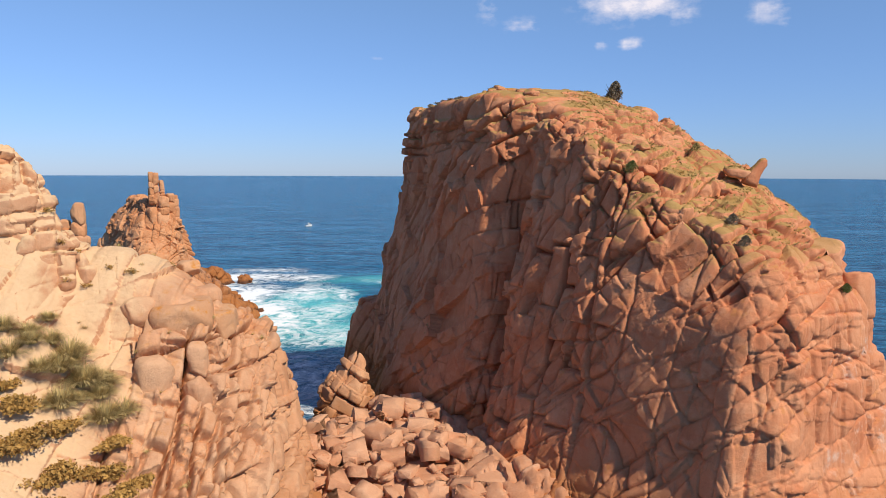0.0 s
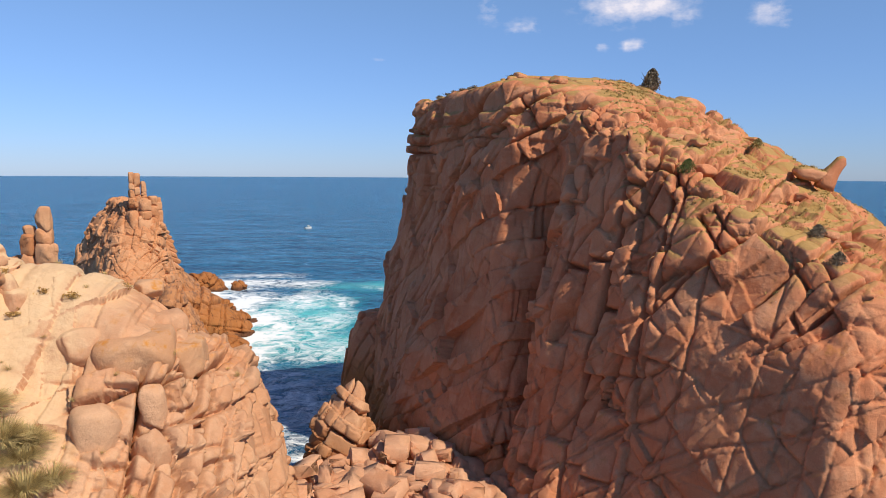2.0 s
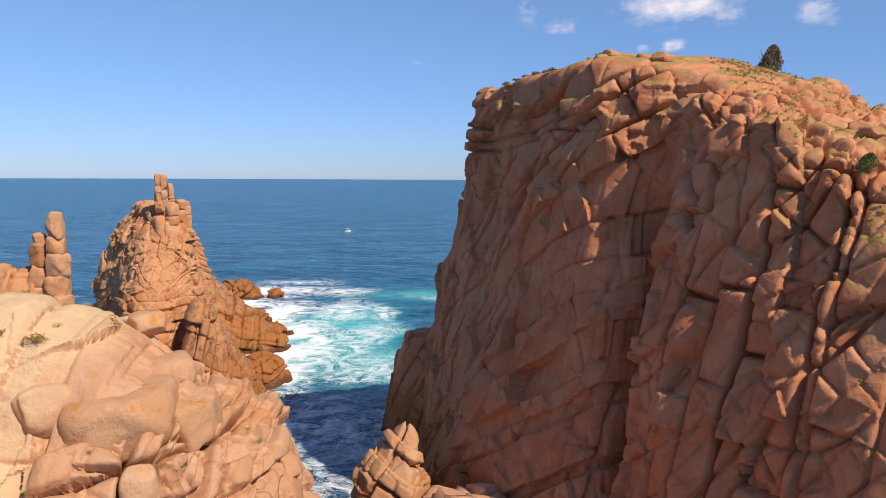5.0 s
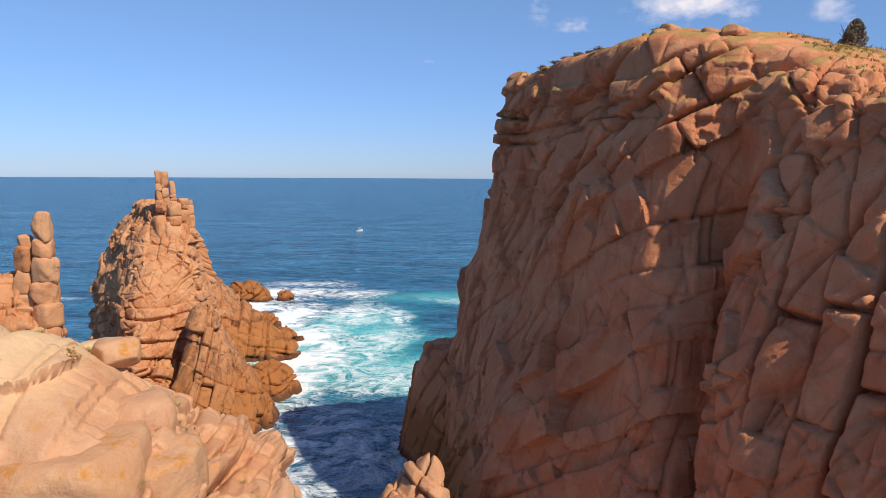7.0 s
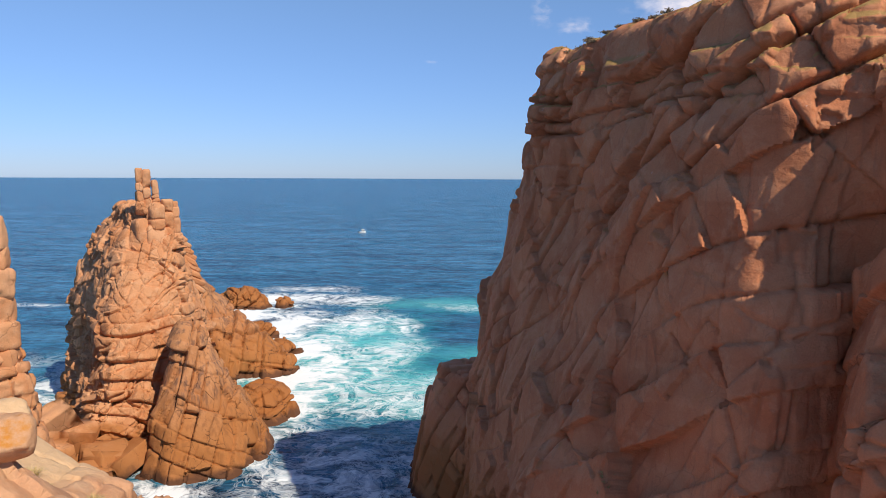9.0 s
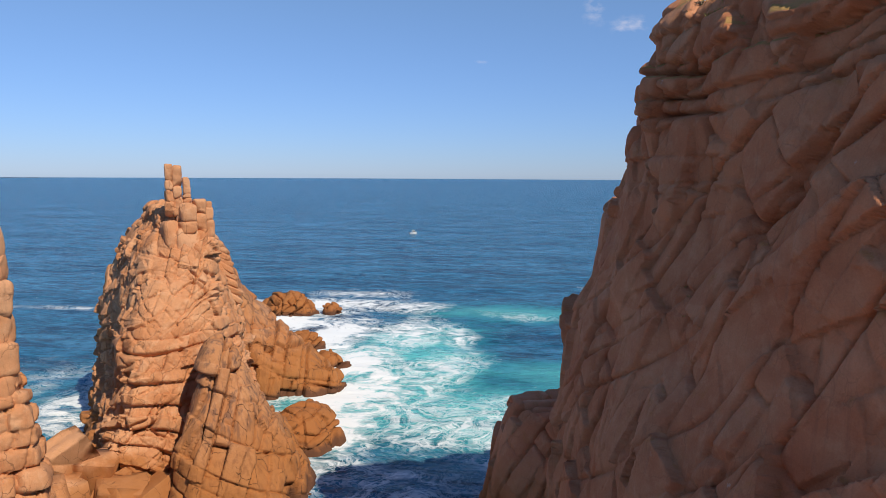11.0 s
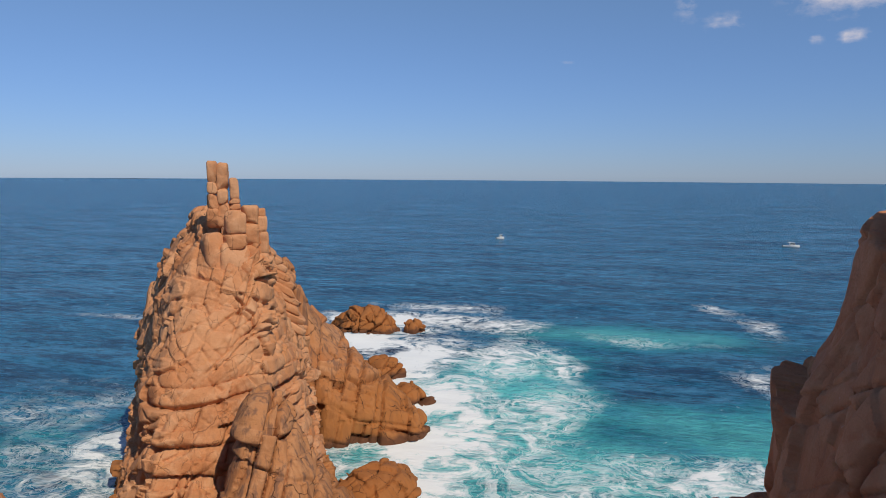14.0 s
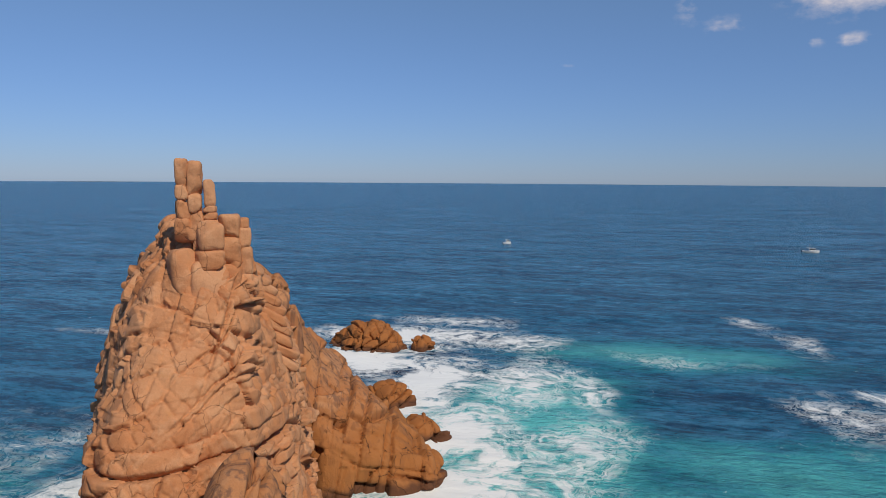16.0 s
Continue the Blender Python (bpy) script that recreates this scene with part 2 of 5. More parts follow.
    b = k.bump(chop, calm, 0.9, b)
    b = k.bump(f, 0.4, 0.15, b)
    nt.links.new(b, p.inputs["Normal"])
    return m


M_SEA = sea_material()


# ---- rock building ----
def hash01(ix, iy, iz, salt):
    h = (ix.astype(np.int64) * 73856093) ^ (iy.astype(np.int64) * 19349663) ^ (iz.astype(np.int64) * 83492791) ^ (salt * 2654435761)
    h = (h ^ (h >> 13)) * 1274126177 & 0x7FFFFFFF
    h = (h ^ (h >> 15)) * 668265263 & 0x7FFFFFFF
    return ((h ^ (h >> 11)) & 0xFFFFF) / float(0x100000)


def wave_noise(p, size, salt, octaves=3):
    """Smooth value noise in [-1, 1]."""
    out, amp, tot = np.zeros(len(p)), 1.0, 0.0
    for o in range(octaves):
        q = p / size * 2 ** o + 17.3 * o
        b = np.floor(q).astype(np.int64)
        f = q - b
        f = f * f * (3 - 2 * f)
        v = 0
        for i in (0, 1):
            for j in (0, 1):
                for k in (0, 1):
                    w = (f[:, 0] if i else 1 - f[:, 0]) * (f[:, 1] if j else 1 - f[:, 1]) * (f[:, 2] if k else 1 - f[:, 2])
                    v = v + w * hash01(b[:, 0] + i, b[:, 1] + j, b[:, 2] + k, salt + o)
        out += amp * (2 * v - 1)
        tot += amp
        amp *= 0.5
    return out / tot


def plan_distance(poly, X, Y):
    """Signed distance from a plan outline, minus inside."""
    P = np.array(poly, float)
    d2, inside = np.full(X.shape, 1e9), np.zeros(X.shape, bool)
    for (x0, y0), (x1, y1) in zip(P, np.roll(P, -1, 0)):
        ex, ey = x1 - x0, y1 - y0
        t = np.clip(((X - x0) * ex + (Y - y0) * ey) / (ex * ex + ey * ey), 0, 1)
        d2 = np.minimum(d2, (X - x0 - t * ex) ** 2 + (Y - y0 - t * ey) ** 2)
        if y0 != y1:
            inside ^= ((y0 > Y) != (y1 > Y)) & (X < (x1 - x0) * (Y - y0) / (y1 - y0) + x0)
    return np.where(inside, -1, 1) * np.sqrt(d2)


def height_sheet(pts, X, Y):
    """A smooth sheet through a few spot heights."""
    P = np.array(pts, float)
    r = np.hypot(P[:, None, 0] - P[None, :, 0], P[:, None, 1] - P[None, :, 1])
    n = len(P)
    A = np.zeros((n + 1, n + 1))
    A[:n, :n] = r + 0.0
    A[:n, n] = A[n, :n] = 1
    w = np.linalg.solve(A, np.r_[P[:, 2], 0])
    Z = np.full(X.shape, w[n])
    for (x, y, _), c in zip(P, w):
        Z = Z + c * np.hypot(X - x, Y - y)
    return np.clip(Z, P[:, 2].min() - 2, P[:, 2].max() + 1.5)


def sculpt(levels, top, cell, round_by=1.5):
    """The outline of a rock mass between plan outlines at several heights, under a sheet of spot heights, as a quad net.
    Returns vertices, quads and outward normals."""
    allp = np.array([q for _, poly in levels for q in poly])
    lo = np.r_[allp.min(0) - 3, levels[0][0] - 1.0]
    zmax = max(t[2] for t in top) + 3 if top else levels[-1][0] + 2
    hi = np.r_[allp.max(0) + 3, zmax]
    xs, ys, zs = (np.arange(a, b, cell) for a, b in zip(lo, hi))
    X, Y = np.meshgrid(xs, ys, indexing="ij")
    lz = np.array([l[0] for l in levels], float)
    flat = [plan_distance(poly, X, Y).astype(np.float32) for _, poly in levels]
    F = np.empty((len(xs), len(ys), len(zs)), np.float32)
    for k, z in enumerate(zs):
        i = int(np.clip(np.searchsorted(lz, z) - 1, 0, len(lz) - 2))
        t = np.clip((z - lz[i]) / (lz[i + 1] - lz[i]), 0, 1.6)
        F[:, :, k] = flat[i] * (1 - t) + flat[i + 1] * t
    if top:
        T = height_sheet(top, X, Y).astype(np.float32)
        G = (zs[None, None, :].astype(np.float32) - T[:, :, None]) * 0.75
    else:
        G = np.broadcast_to((zs - levels[-1][0]).astype(np.float32)[None, None, :], F.shape)
    k = round_by
    h = np.clip(0.5 + 0.5 * (F - G) / k, 0, 1)
    F = F * h + G * (1 - h) + k * h * (1 - h)
    F[:, :, 0] = F[0] = F[-1] = 1
    F[:, 0] = F[:, -1] = 1
    return surface(F, lo, cell)


def surface(F, lo, cell):
    ins = F < 0
    n = np.array(F.shape) - 1
    cnt = np.zeros(n, np.int8)
    corners = [(i, j, k) for i in (0, 1) for j in (0, 1) for k in (0, 1)]
    for i, j, k in corners:
        cnt += ins[i:n[0] + i, j:n[1] + j, k:n[2] + k]
    act = np.argwhere((cnt > 0) & (cnt < 8))
    idx = np.full(n, -1, np.int32)
    idx[act[:, 0], act[:, 1], act[:, 2]] = np.arange(len(act))
    val = {c: F[act[:, 0] + c[0], act[:, 1] + c[1], act[:, 2] + c[2]] for c in corners}
    s, m = np.zeros((len(act), 3)), np.zeros(len(act))
    grad = np.zeros((len(act), 3))
    for c in corners:
        for a in range(3):
            if c[a]:
                continue
            d = tuple(1 if b == a else c[b] for b in range(3))
            v0, v1 = val[c], val[d]
            grad[:, a] += v1 - v0
            cross = (v0 < 0) != (v1 < 0)
            t = np.where(cross, v0 / np.where(cross, v0 - v1, 1), 0)
            q = np.array(c, float)[None].repeat(len(act), 0)
            q[:, a] += t
            s[cross] += q[cross]
            m[cross] += 1
    V = lo + cell * (act + s / m[:, None])
    N = grad / np.maximum(np.linalg.norm(grad, axis=1), 1e-6)[:, None]
    quads = []
    for a in range(3):
        b, c = (a + 1) % 3, (a + 2) % 3
        sl0, sl1 = [slice(1, -1)] * 3, [slice(1, -1)] * 3
        sl0[a], sl1[a] = slice(0, -1), slice(1, None)
        e = np.argwhere(ins[tuple(sl0)] != ins[tuple(sl1)])
        for q in (b, c):
            e[:, q] += 1
        out = ins[e[:, 0], e[:, 1], e[:, 2]]
        ring = []
        for db, dc in ((-1, -1), (0, -1), (0, 0), (-1, 0)):
            w = e.copy()
            w[:, b] += db
            w[:, c] += dc
            ring.append(idx[w[:, 0], w[:, 1], w[:, 2]])
        r = np.stack(ring, 1)
        r[~out] = r[~out][:, ::-1]
        quads.append(r)
    Q = np.concatenate(quads)
    return V, Q[(Q >= 0).all(1)], N


def joint_frame(lean, across, size):
    """Axes of a jointed mass. lean: degrees by which the long joints rise along the face; across: the face's level direction in plan, degrees."""
    c, s = math.cos(radians(across)), math.sin(radians(across))
    level, out = Vector((c, s, 0)), Vector((s, -c, 0.12)).normalized()
    t = (level * math.cos(radians(lean)) + Vector((0, 0, 1)) * math.sin(radians(lean))).normalized()
    a = t.cross(out).normalized()
    return np.array((a, t, out)).T, np.array(size, float)


def slabs(q, salt):
    """Brick-like blocks in joint space: ids, offset from the block's middle, the distance to each of the three joints and how far each joint has opened."""

    def cut(u, key, salt):
        k = np.floor(u).astype(np.int64)
        b0 = lambda k: k + 0.86 * (hash01(k, key, key * 0, salt) - 0.5)
        k = k - (u < b0(k))
        k = k + (u >= b0(k + 1))
        lo, hi = b0(k), b0(k + 1)
        plane = k + (u - lo > hi - u)
        gape = 0.18 + 2.6 * hash01(plane, key, key * 0, salt + 40) ** 1.7
        return k, u - (lo + hi) / 2, np.minimum(u - lo, hi - u), gape

    zero = np.zeros(len(q), np.int64)
    i, ou, eu, gu = cut(q[:, 0], zero, salt)
    st = 0.55 + 0.9 * hash01(i, zero, zero, salt + 1)
    j, ov, ev, gv = cut(q[:, 1] * st + 9 * hash01(i, zero, zero, salt + 2), i, salt + 3)
    key = i * 131 + j
    k, ow, ew, gw = cut(q[:, 2] + 9 * hash01(i, j, zero, salt + 4), key, salt + 5)
    return np.stack([i, j, k], 1), np.stack([ou, ov / st, ow], 1), np.stack([eu, ev / st, ew], 1), (gu, gv, gw)


def ramp(v, lo, hi):
    t = np.clip((v - lo) / (hi - lo), 0, 1)
    return t * t * (3 - 2 * t)


def weather(V, N, sets, salt, swell=0.8, worn=(4.5, 0.28)):
    """Breaks a smooth mass into jointed blocks. sets: (frame, step, tilt, joint depth, joint width, warp, patchy, where).
    Returns the moved vertices, the coarse block of each vertex and a tone."""
    P = V.copy()
    D = swell * (0.6 * wave_noise(P, 9.0, salt, 2) + 0.6 * wave_noise(P, 4.0, salt + 1, 2))
    coarse = tone = None
    for n, ((R, S), stepd, tilt, deep, wide, warp, patchy, *local) in enumerate(sets):
        far = np.stack([wave_noise(P + 31 * a, S.max() * 2.2, salt + 50 + a, 2) for a in range(3)], 1)
        q = ((P + far * warp) @ R) / S
        ids, off, e, gape = slabs(q, salt + 100 * n)
        r = [hash01(ids[:, 0], ids[:, 1], ids[:, 2], salt + 900 + a + 10 * n) for a in range(5)]
        off = off * S
        d = stepd * (2 * r[0] - 1) + tilt * ((2 * r[1] - 1) * off[:, 0] + (2 * r[2] - 1) * off[:, 1])
        em = e * S
        amt = np.clip(0.58 + 1.4 * wave_noise(P, S.max() * 1.7, salt + 300 + n, 2), 0.05, 1.15) if patchy else np.ones(len(P))
        for ax, gain in ((0, 1.0), (1, 0.72), (2, 0.6)):
            t = np.clip(em[:, ax] / (wide * (0.75 + 0.3 * gape[ax])), 0, 1)
            sh = np.clip(em[:, ax] / (wide * worn[0]), 0, 1)
            d = d - gain * amt * gape[ax] * (deep * (1 - t) ** 1.2 + worn[1] * deep * (1 - sh) ** 2)
        D = D + (d * local[0](P) if local else d)
        if n == 0:
            coarse = ids
        tone = r[4] if n == 0 else 0.6 * tone + 0.4 * r[4]
    D += 0.05 * wave_noise(P, 1.1, salt + 5, 3)
    return P + N * D[:, None], coarse, tone


def mesh_of(name, V, Q, mat, tone=None):
    me = bpy.data.meshes.new(name)
    me.vertices.add(len(V))
    me.vertices.foreach_set("co", np.asarray(V, np.float32).ravel())
    me.loops.add(Q.size)
    me.loops.foreach_set("vertex_index", Q.astype(np.int32).ravel())
    me.polygons.add(len(Q))
    me.polygons.foreach_set("loop_start", np.arange(0, Q.size, Q.shape[1], dtype=np.int32))
    me.polygons.foreach_set("use_smooth", np.ones(len(Q), bool))
    if tone is not None:
        at = me.attributes.new("tone", "FLOAT", "POINT")
        at.data.foreach_set("value", np.asarray(tone, np.float32))
    me.update(calc_edges=True)
    me.materials.append(mat)
    return me


def refine(V, N, Q, pick, n=3):
    """Splits the picked quads n by n; returns vertices, normals and quads, and which quads are fine ones."""
    fine, rest = Q[pick], Q[~pick]
    w = np.linspace(0, 1, n + 1)
    a, b = np.meshgrid(w, w, indexing="ij")
    c = np.stack([(1 - a) * (1 - b), a * (1 - b), a * b, (1 - a) * b], -1).reshape(-1, 4)
    P = np.einsum("kc,qcd->qkd", c, V[fine]).reshape(-1, 3)
    M = np.einsum("kc,qcd->qkd", c, N[fine]).reshape(-1, 3)
    key = np.round((P - P.min(0)) / 0.002).astype(np.int64)
    key = (key[:, 0] << 42) + (key[:, 1] << 21) + key[:, 2]
    _, first, inv = np.unique(key, return_index=True, return_inverse=True)
    inv = inv.ravel().reshape(len(fine), (n + 1) ** 2)
    I = np.arange((n + 1) ** 2).reshape(n + 1, n + 1)
    sub = np.stack([I[:-1, :-1], I[1:, :-1], I[1:, 1:], I[:-1, 1:]], -1).reshape(-1, 4)
    FQ = inv[:, sub].reshape(-1, 4)
    FV, FN = P[first], M[first]
    use, rq = np.unique(rest, return_inverse=True)
    NV, NN = np.concatenate([FV, V[use]]), np.concatenate([FN, N[use]])
    NN /= np.maximum(np.linalg.norm(NN, axis=1), 1e-6)[:, None]
    NQ = np.concatenate([FQ, rq.reshape(-1, 4) + len(FV)])
    return NV, NN, NQ, np.arange(len(NQ)) < len(FQ)


def largest_piece(Q, f):
    """Of the faces f, those of the largest connected piece."""
    use, q = np.unique(Q[f], return_inverse=True)
    q = q.reshape(-1, 4)
    lab = np.arange(len(use))
    while True:
        m = lab[q].min(1)
        nxt = lab.copy()
        for c in range(4):
            np.minimum.at(nxt, q[:, c], m)
        nxt = nxt[nxt]
        if (nxt == lab).all():
            break
        lab = nxt
    ids, cnt = np.unique(lab[q[:, 0]], return_counts=True)
    return f[lab[q[:, 0]] == ids[cnt.argmax()]]


def cliff(name, levels, top, cell, sets, mat, label, category, salt, round_by=1.5, swell=0.8, face=(-0.75, -0.65, 0.15), reach=None, split=3, parts=60, worn=(4.5, 0.28)):
    """A rock mass as one thing: a body, and the larger blocks of its open faces as parts of it."""
    V, Q, N = sculpt(levels, top, cell, round_by)
    for _ in range(2):                       # ease the net's steps
        acc, cnt = np.zeros_like(V), np.zeros(len(V))
        for k in range(4):
            np.add.at(acc, Q[:, k], V[Q[:, (k + 1) % 4]])
            np.add.at(cnt, Q[:, k], 1)
        V = 0.5 * V + 0.5 * acc / np.maximum(cnt, 1)[:, None]
        acc[:] = 0
        for k in range(4):
            np.add.at(acc, Q[:, k], N[Q[:, (k + 1) % 4]])
        N = N + acc / np.maximum(cnt, 1)[:, None]
        N /= np.maximum(np.linalg.norm(N, axis=1), 1e-6)[:, None]
    mid = V[Q].mean(1)
    pick = ((N[Q].mean(1) @ np.array(face)) > -0.12) & (mid[:, 2] > -1.2)
    if reach is not None:
        pick &= reach(mid)
    V, N, Q, fine = refine(V, N, Q, pick, split)
    V, coarse, tone = weather(V, N, sets, salt, swell, worn)
    thing = tagged(new(name), label, category)
    taken = np.zeros(len(Q), bool)
    if parts:
        lead = coarse[Q].astype(np.int64)
        whole = fine & (lead == lead[:, :1]).all((1, 2))
        key = (lead[:, 0, 0] + 500) * 1000000 + (lead[:, 0, 1] + 500) * 1000 + lead[:, 0, 2] + 500
        key[~fine] = -1
        ids, inv, cnt = np.unique(key, return_inverse=True, return_counts=True)
        inv = inv.ravel()
        order, starts = np.argsort(inv, kind="stable"), np.r_[0, np.cumsum(cnt)]
        best = [i for i in np.argsort(-cnt) if ids[i] >= 0 and cnt[i] > 60][:parts]
        for i in best:
            f = largest_piece(Q, order[starts[i]:starts[i + 1]])
            taken[f] = True
            use, nq = np.unique(Q[f], return_inverse=True)
            ob = new("rock_block", mesh_of("rock_block", V[use], nq.reshape(-1, 4), mat, tone[use]))
            ob.parent = thing
    use, nq = np.unique(Q[~taken], return_inverse=True)
    ob = new("rock_body", mesh_of("rock_body", V[use], nq.reshape(-1, 4), mat, tone[use]))
    ob.parent = thing
    return thing


# ---- the rock masses ----
HEAD_BIG = (joint_frame(32, -55, (2.4, 7.0, 4.0)), 0.5, 0.15, 0.6, 0.15, 2.8, True, lambda p: (0.2 + 0.8 * ramp(p[:, 1], 104, 92)) * (0.15 + 0.85 * ramp(p[:, 1], 74, 82)) * (1 - 0.65 * ramp(p[:, 2], 44.3, 46.3)))
HEAD_STEEP = (joint_frame(62, -60, (2.1, 6.0, 2.8)), 0.38, 0.15, 0.5, 0.14, 2.4, True, lambda p: (0.35 + 0.65 * ramp(p[:, 1], 86, 98)) * (1 - 0.65 * ramp(p[:, 2], 44.3, 46.3)))
HEAD_UPRIGHT = (joint_frame(86, -45, (2.4, 7.0, 3.2)), 0.5, 0.15, 0.6, 0.15, 1.8, True, lambda p: 0.08 + 0.92 * ramp(p[:, 1], 85, 80) * (0.2 + 0.8 * ramp(p[:, 1], 64, 70)))
HEAD_BLOCKS = (joint_frame(40, -30, (2.3, 3.4, 3.0)), 0.5, 0.17, 0.7, 0.16, 2.2, True, lambda p: ramp(p[:, 1], 77, 70) * (0.3 + 0.7 * ramp(p[:, 2], 24, 29)))
HEAD_BEDS = (joint_frame(4, -62, (1.5, 4.2, 3.0)), 0.55, 0.15, 0.6, 0.15, 1.2, True, lambda p: np.maximum(ramp(p[:, 1], 101, 106) * ramp(p[:, 2] + 4 * wave_noise(p, 8.0, 7, 2), 31, 38), 0.8 * ramp(p[:, 2], 39, 41) * ramp(p[:, 2], 45, 44)))

headland = cliff("headland", [
    (-2.0, [(-14, 120), (-11, 106), (-8.5, 94), (-4.5, 86), (3.0, 78.5), (2.2, 70.8), (8, 62.8), (16.5, 56.8), (21.5, 53.2), (26, 51.5), (33, 53.5), (48, 59), (58, 75), (62, 105), (50, 136), (15, 142), (-7, 138), (-12, 131)]),
    (12.0, [(-11.5, 121), (-9, 108), (-6, 96), (-1.0, 88.6), (4.0, 82), (8.6, 83.6), (5.6, 78.4), (7.4, 73.8), (11.8, 69.0), (15.2, 64.6), (19.6, 59.8), (23.0, 54.8), (27.5, 54.6), (35, 60), (44.5, 66), (50, 80), (54, 104), (45, 129), (12, 136), (-5, 135), (-9.8, 130)]),
    (25.0, [(-9.4, 123), (-8.4, 116), (-5.5, 107), (-1.6, 97.4), (0.9, 92), (5.6, 84.2), (10.6, 86.6), (7.2, 79.2), (8.8, 75.6), (12.4, 71.2), (16, 65.8), (20.6, 61), (24.6, 57), (29.2, 56.4), (33.5, 60.4), (39.2, 65), (47, 80), (49, 104), (40, 124), (10, 132), (-3, 132), (-8.9, 127.4)]),
    (33.0, [(-7, 118), (-6, 112), (-2.5, 104), (1.8, 91), (5, 86.6), (11.2, 86.2), (9.7, 80), (13.2, 72.6), (16.4, 69.0), (21.5, 64.6), (27.5, 61), (34.6, 67), (39.6, 80), (44, 104), (37, 126), (16, 131), (0, 127), (-6.5, 122.8)]),
    (41.0, [(-6, 115), (-5.8, 110), (-2, 103), (2.3, 93), (6.0, 87.2), (10.5, 85), (12, 78.5), (14.8, 73.2), (18.8, 70.8), (26, 69.5), (35, 74), (40, 88), (40, 104), (31, 123), (17, 127), (5, 118)]),
    (48.0, [(-5, 113.5), (-5.4, 110), (-1.5, 102), (2.5, 93.5), (6.5, 88.5), (12, 85.5), (20, 83), (30, 85), (38, 96), (34, 112), (19, 125), (5, 116)])],
    [(-5, 110, 46.2), (-3, 115, 44), (2, 98, 47.3), (6, 91, 47.4), (13, 96, 48.6), (22.7, 97, 47.3), (17, 84, 44.6), (29, 86, 41.6), (31.5, 79, 38.4), (33.5, 75.5, 35.8), (18.4, 73.2, 40.0), (22, 70, 36.0),
     (29, 62, 30.6), (27, 74, 37.2), (36, 66, 29.6), (40, 64, 25), (45, 80, 27.5), (38.5, 74, 31), (40, 95, 37.5), (30, 110, 42), (45, 115, 34), (17, 124.5, 45), (6, 117, 44.6), (-5, 123, 34.5), (2, 128, 35)],
    0.42, [HEAD_BIG, HEAD_STEEP, HEAD_UPRIGHT, HEAD_BLOCKS, HEAD_BEDS], M_HEAD, "towering red granite headland with jointed faces and grassy top", "cliff", 11, 1.0, 0.6,
    reach=lambda p: (p[:, 1] < 133) & (p[:, 0] < 46), parts=300, worn=(3.4, 0.34))

ledge = cliff("rock_ledge", [
    (-2.0, [(-20, 134), (-18.5, 124), (-12, 116), (-4, 122), (-6, 138), (-14, 139)]),
    (10.0, [(-16.6, 131), (-15.8, 124.5), (-11, 119), (-4, 123), (-6, 134), (-12, 135)]),
    (14.8, [(-15.6, 130), (-14.6, 125.5), (-11, 121), (-5, 124), (-7, 132)])],
    None, 0.45, [(joint_frame(70, -70, (2.0, 3.0, 2.6)), 0.3, 0.15, 0.5, 0.17, 0.8, True)], M_HEAD, "flat-topped rock ledge at the foot of the headland", "rock", 13, 0.9, 0.4)

def spur_rocky(p):
    """Bare blocks on the knob and the seaward end; a smooth sandy slope between."""
    end = ramp(p[:, 0] + 1.5 * wave_noise(p, 6.0, 99, 2), -26.5, -23.0)
    knob = ramp(p[:, 0], -31.5, -33.5) * ramp(p[:, 2], 29, 33)
    return np.clip(0.12 + end + knob, 0, 1) * (1 - 0.45 * ramp(p[:, 1], 62, 66))


SPUR_BIG = (joint_frame(14, 15, (3.0, 5.4, 4.6)), 0.7, 0.14, 0.6, 0.16, 1.6, True, spur_rocky)
SPUR_STEEP = (joint_frame(80, 10, (2.0, 6.0, 2.8)), 0.5, 0.14, 0.5, 0.14, 1.2, True, lambda p: spur_rocky(p) * (0.35 + 0.65 * ramp(p[:, 2], 27, 23)))
SPUR_COLUMNS = (joint_frame(84, 12, (1.5, 3.6, 2.2)), 0.5, 0.16, 0.65, 0.14, 0.9, True, lambda p: ramp(p[:, 0], -25.5, -22) * ramp(p[:, 2], 26, 22))
SPUR_GULLY = (joint_frame(70, 15, (2.6, 9.0, 9.0)), 0.12, 0.1, 0.1, 0.5, 2.4, True)
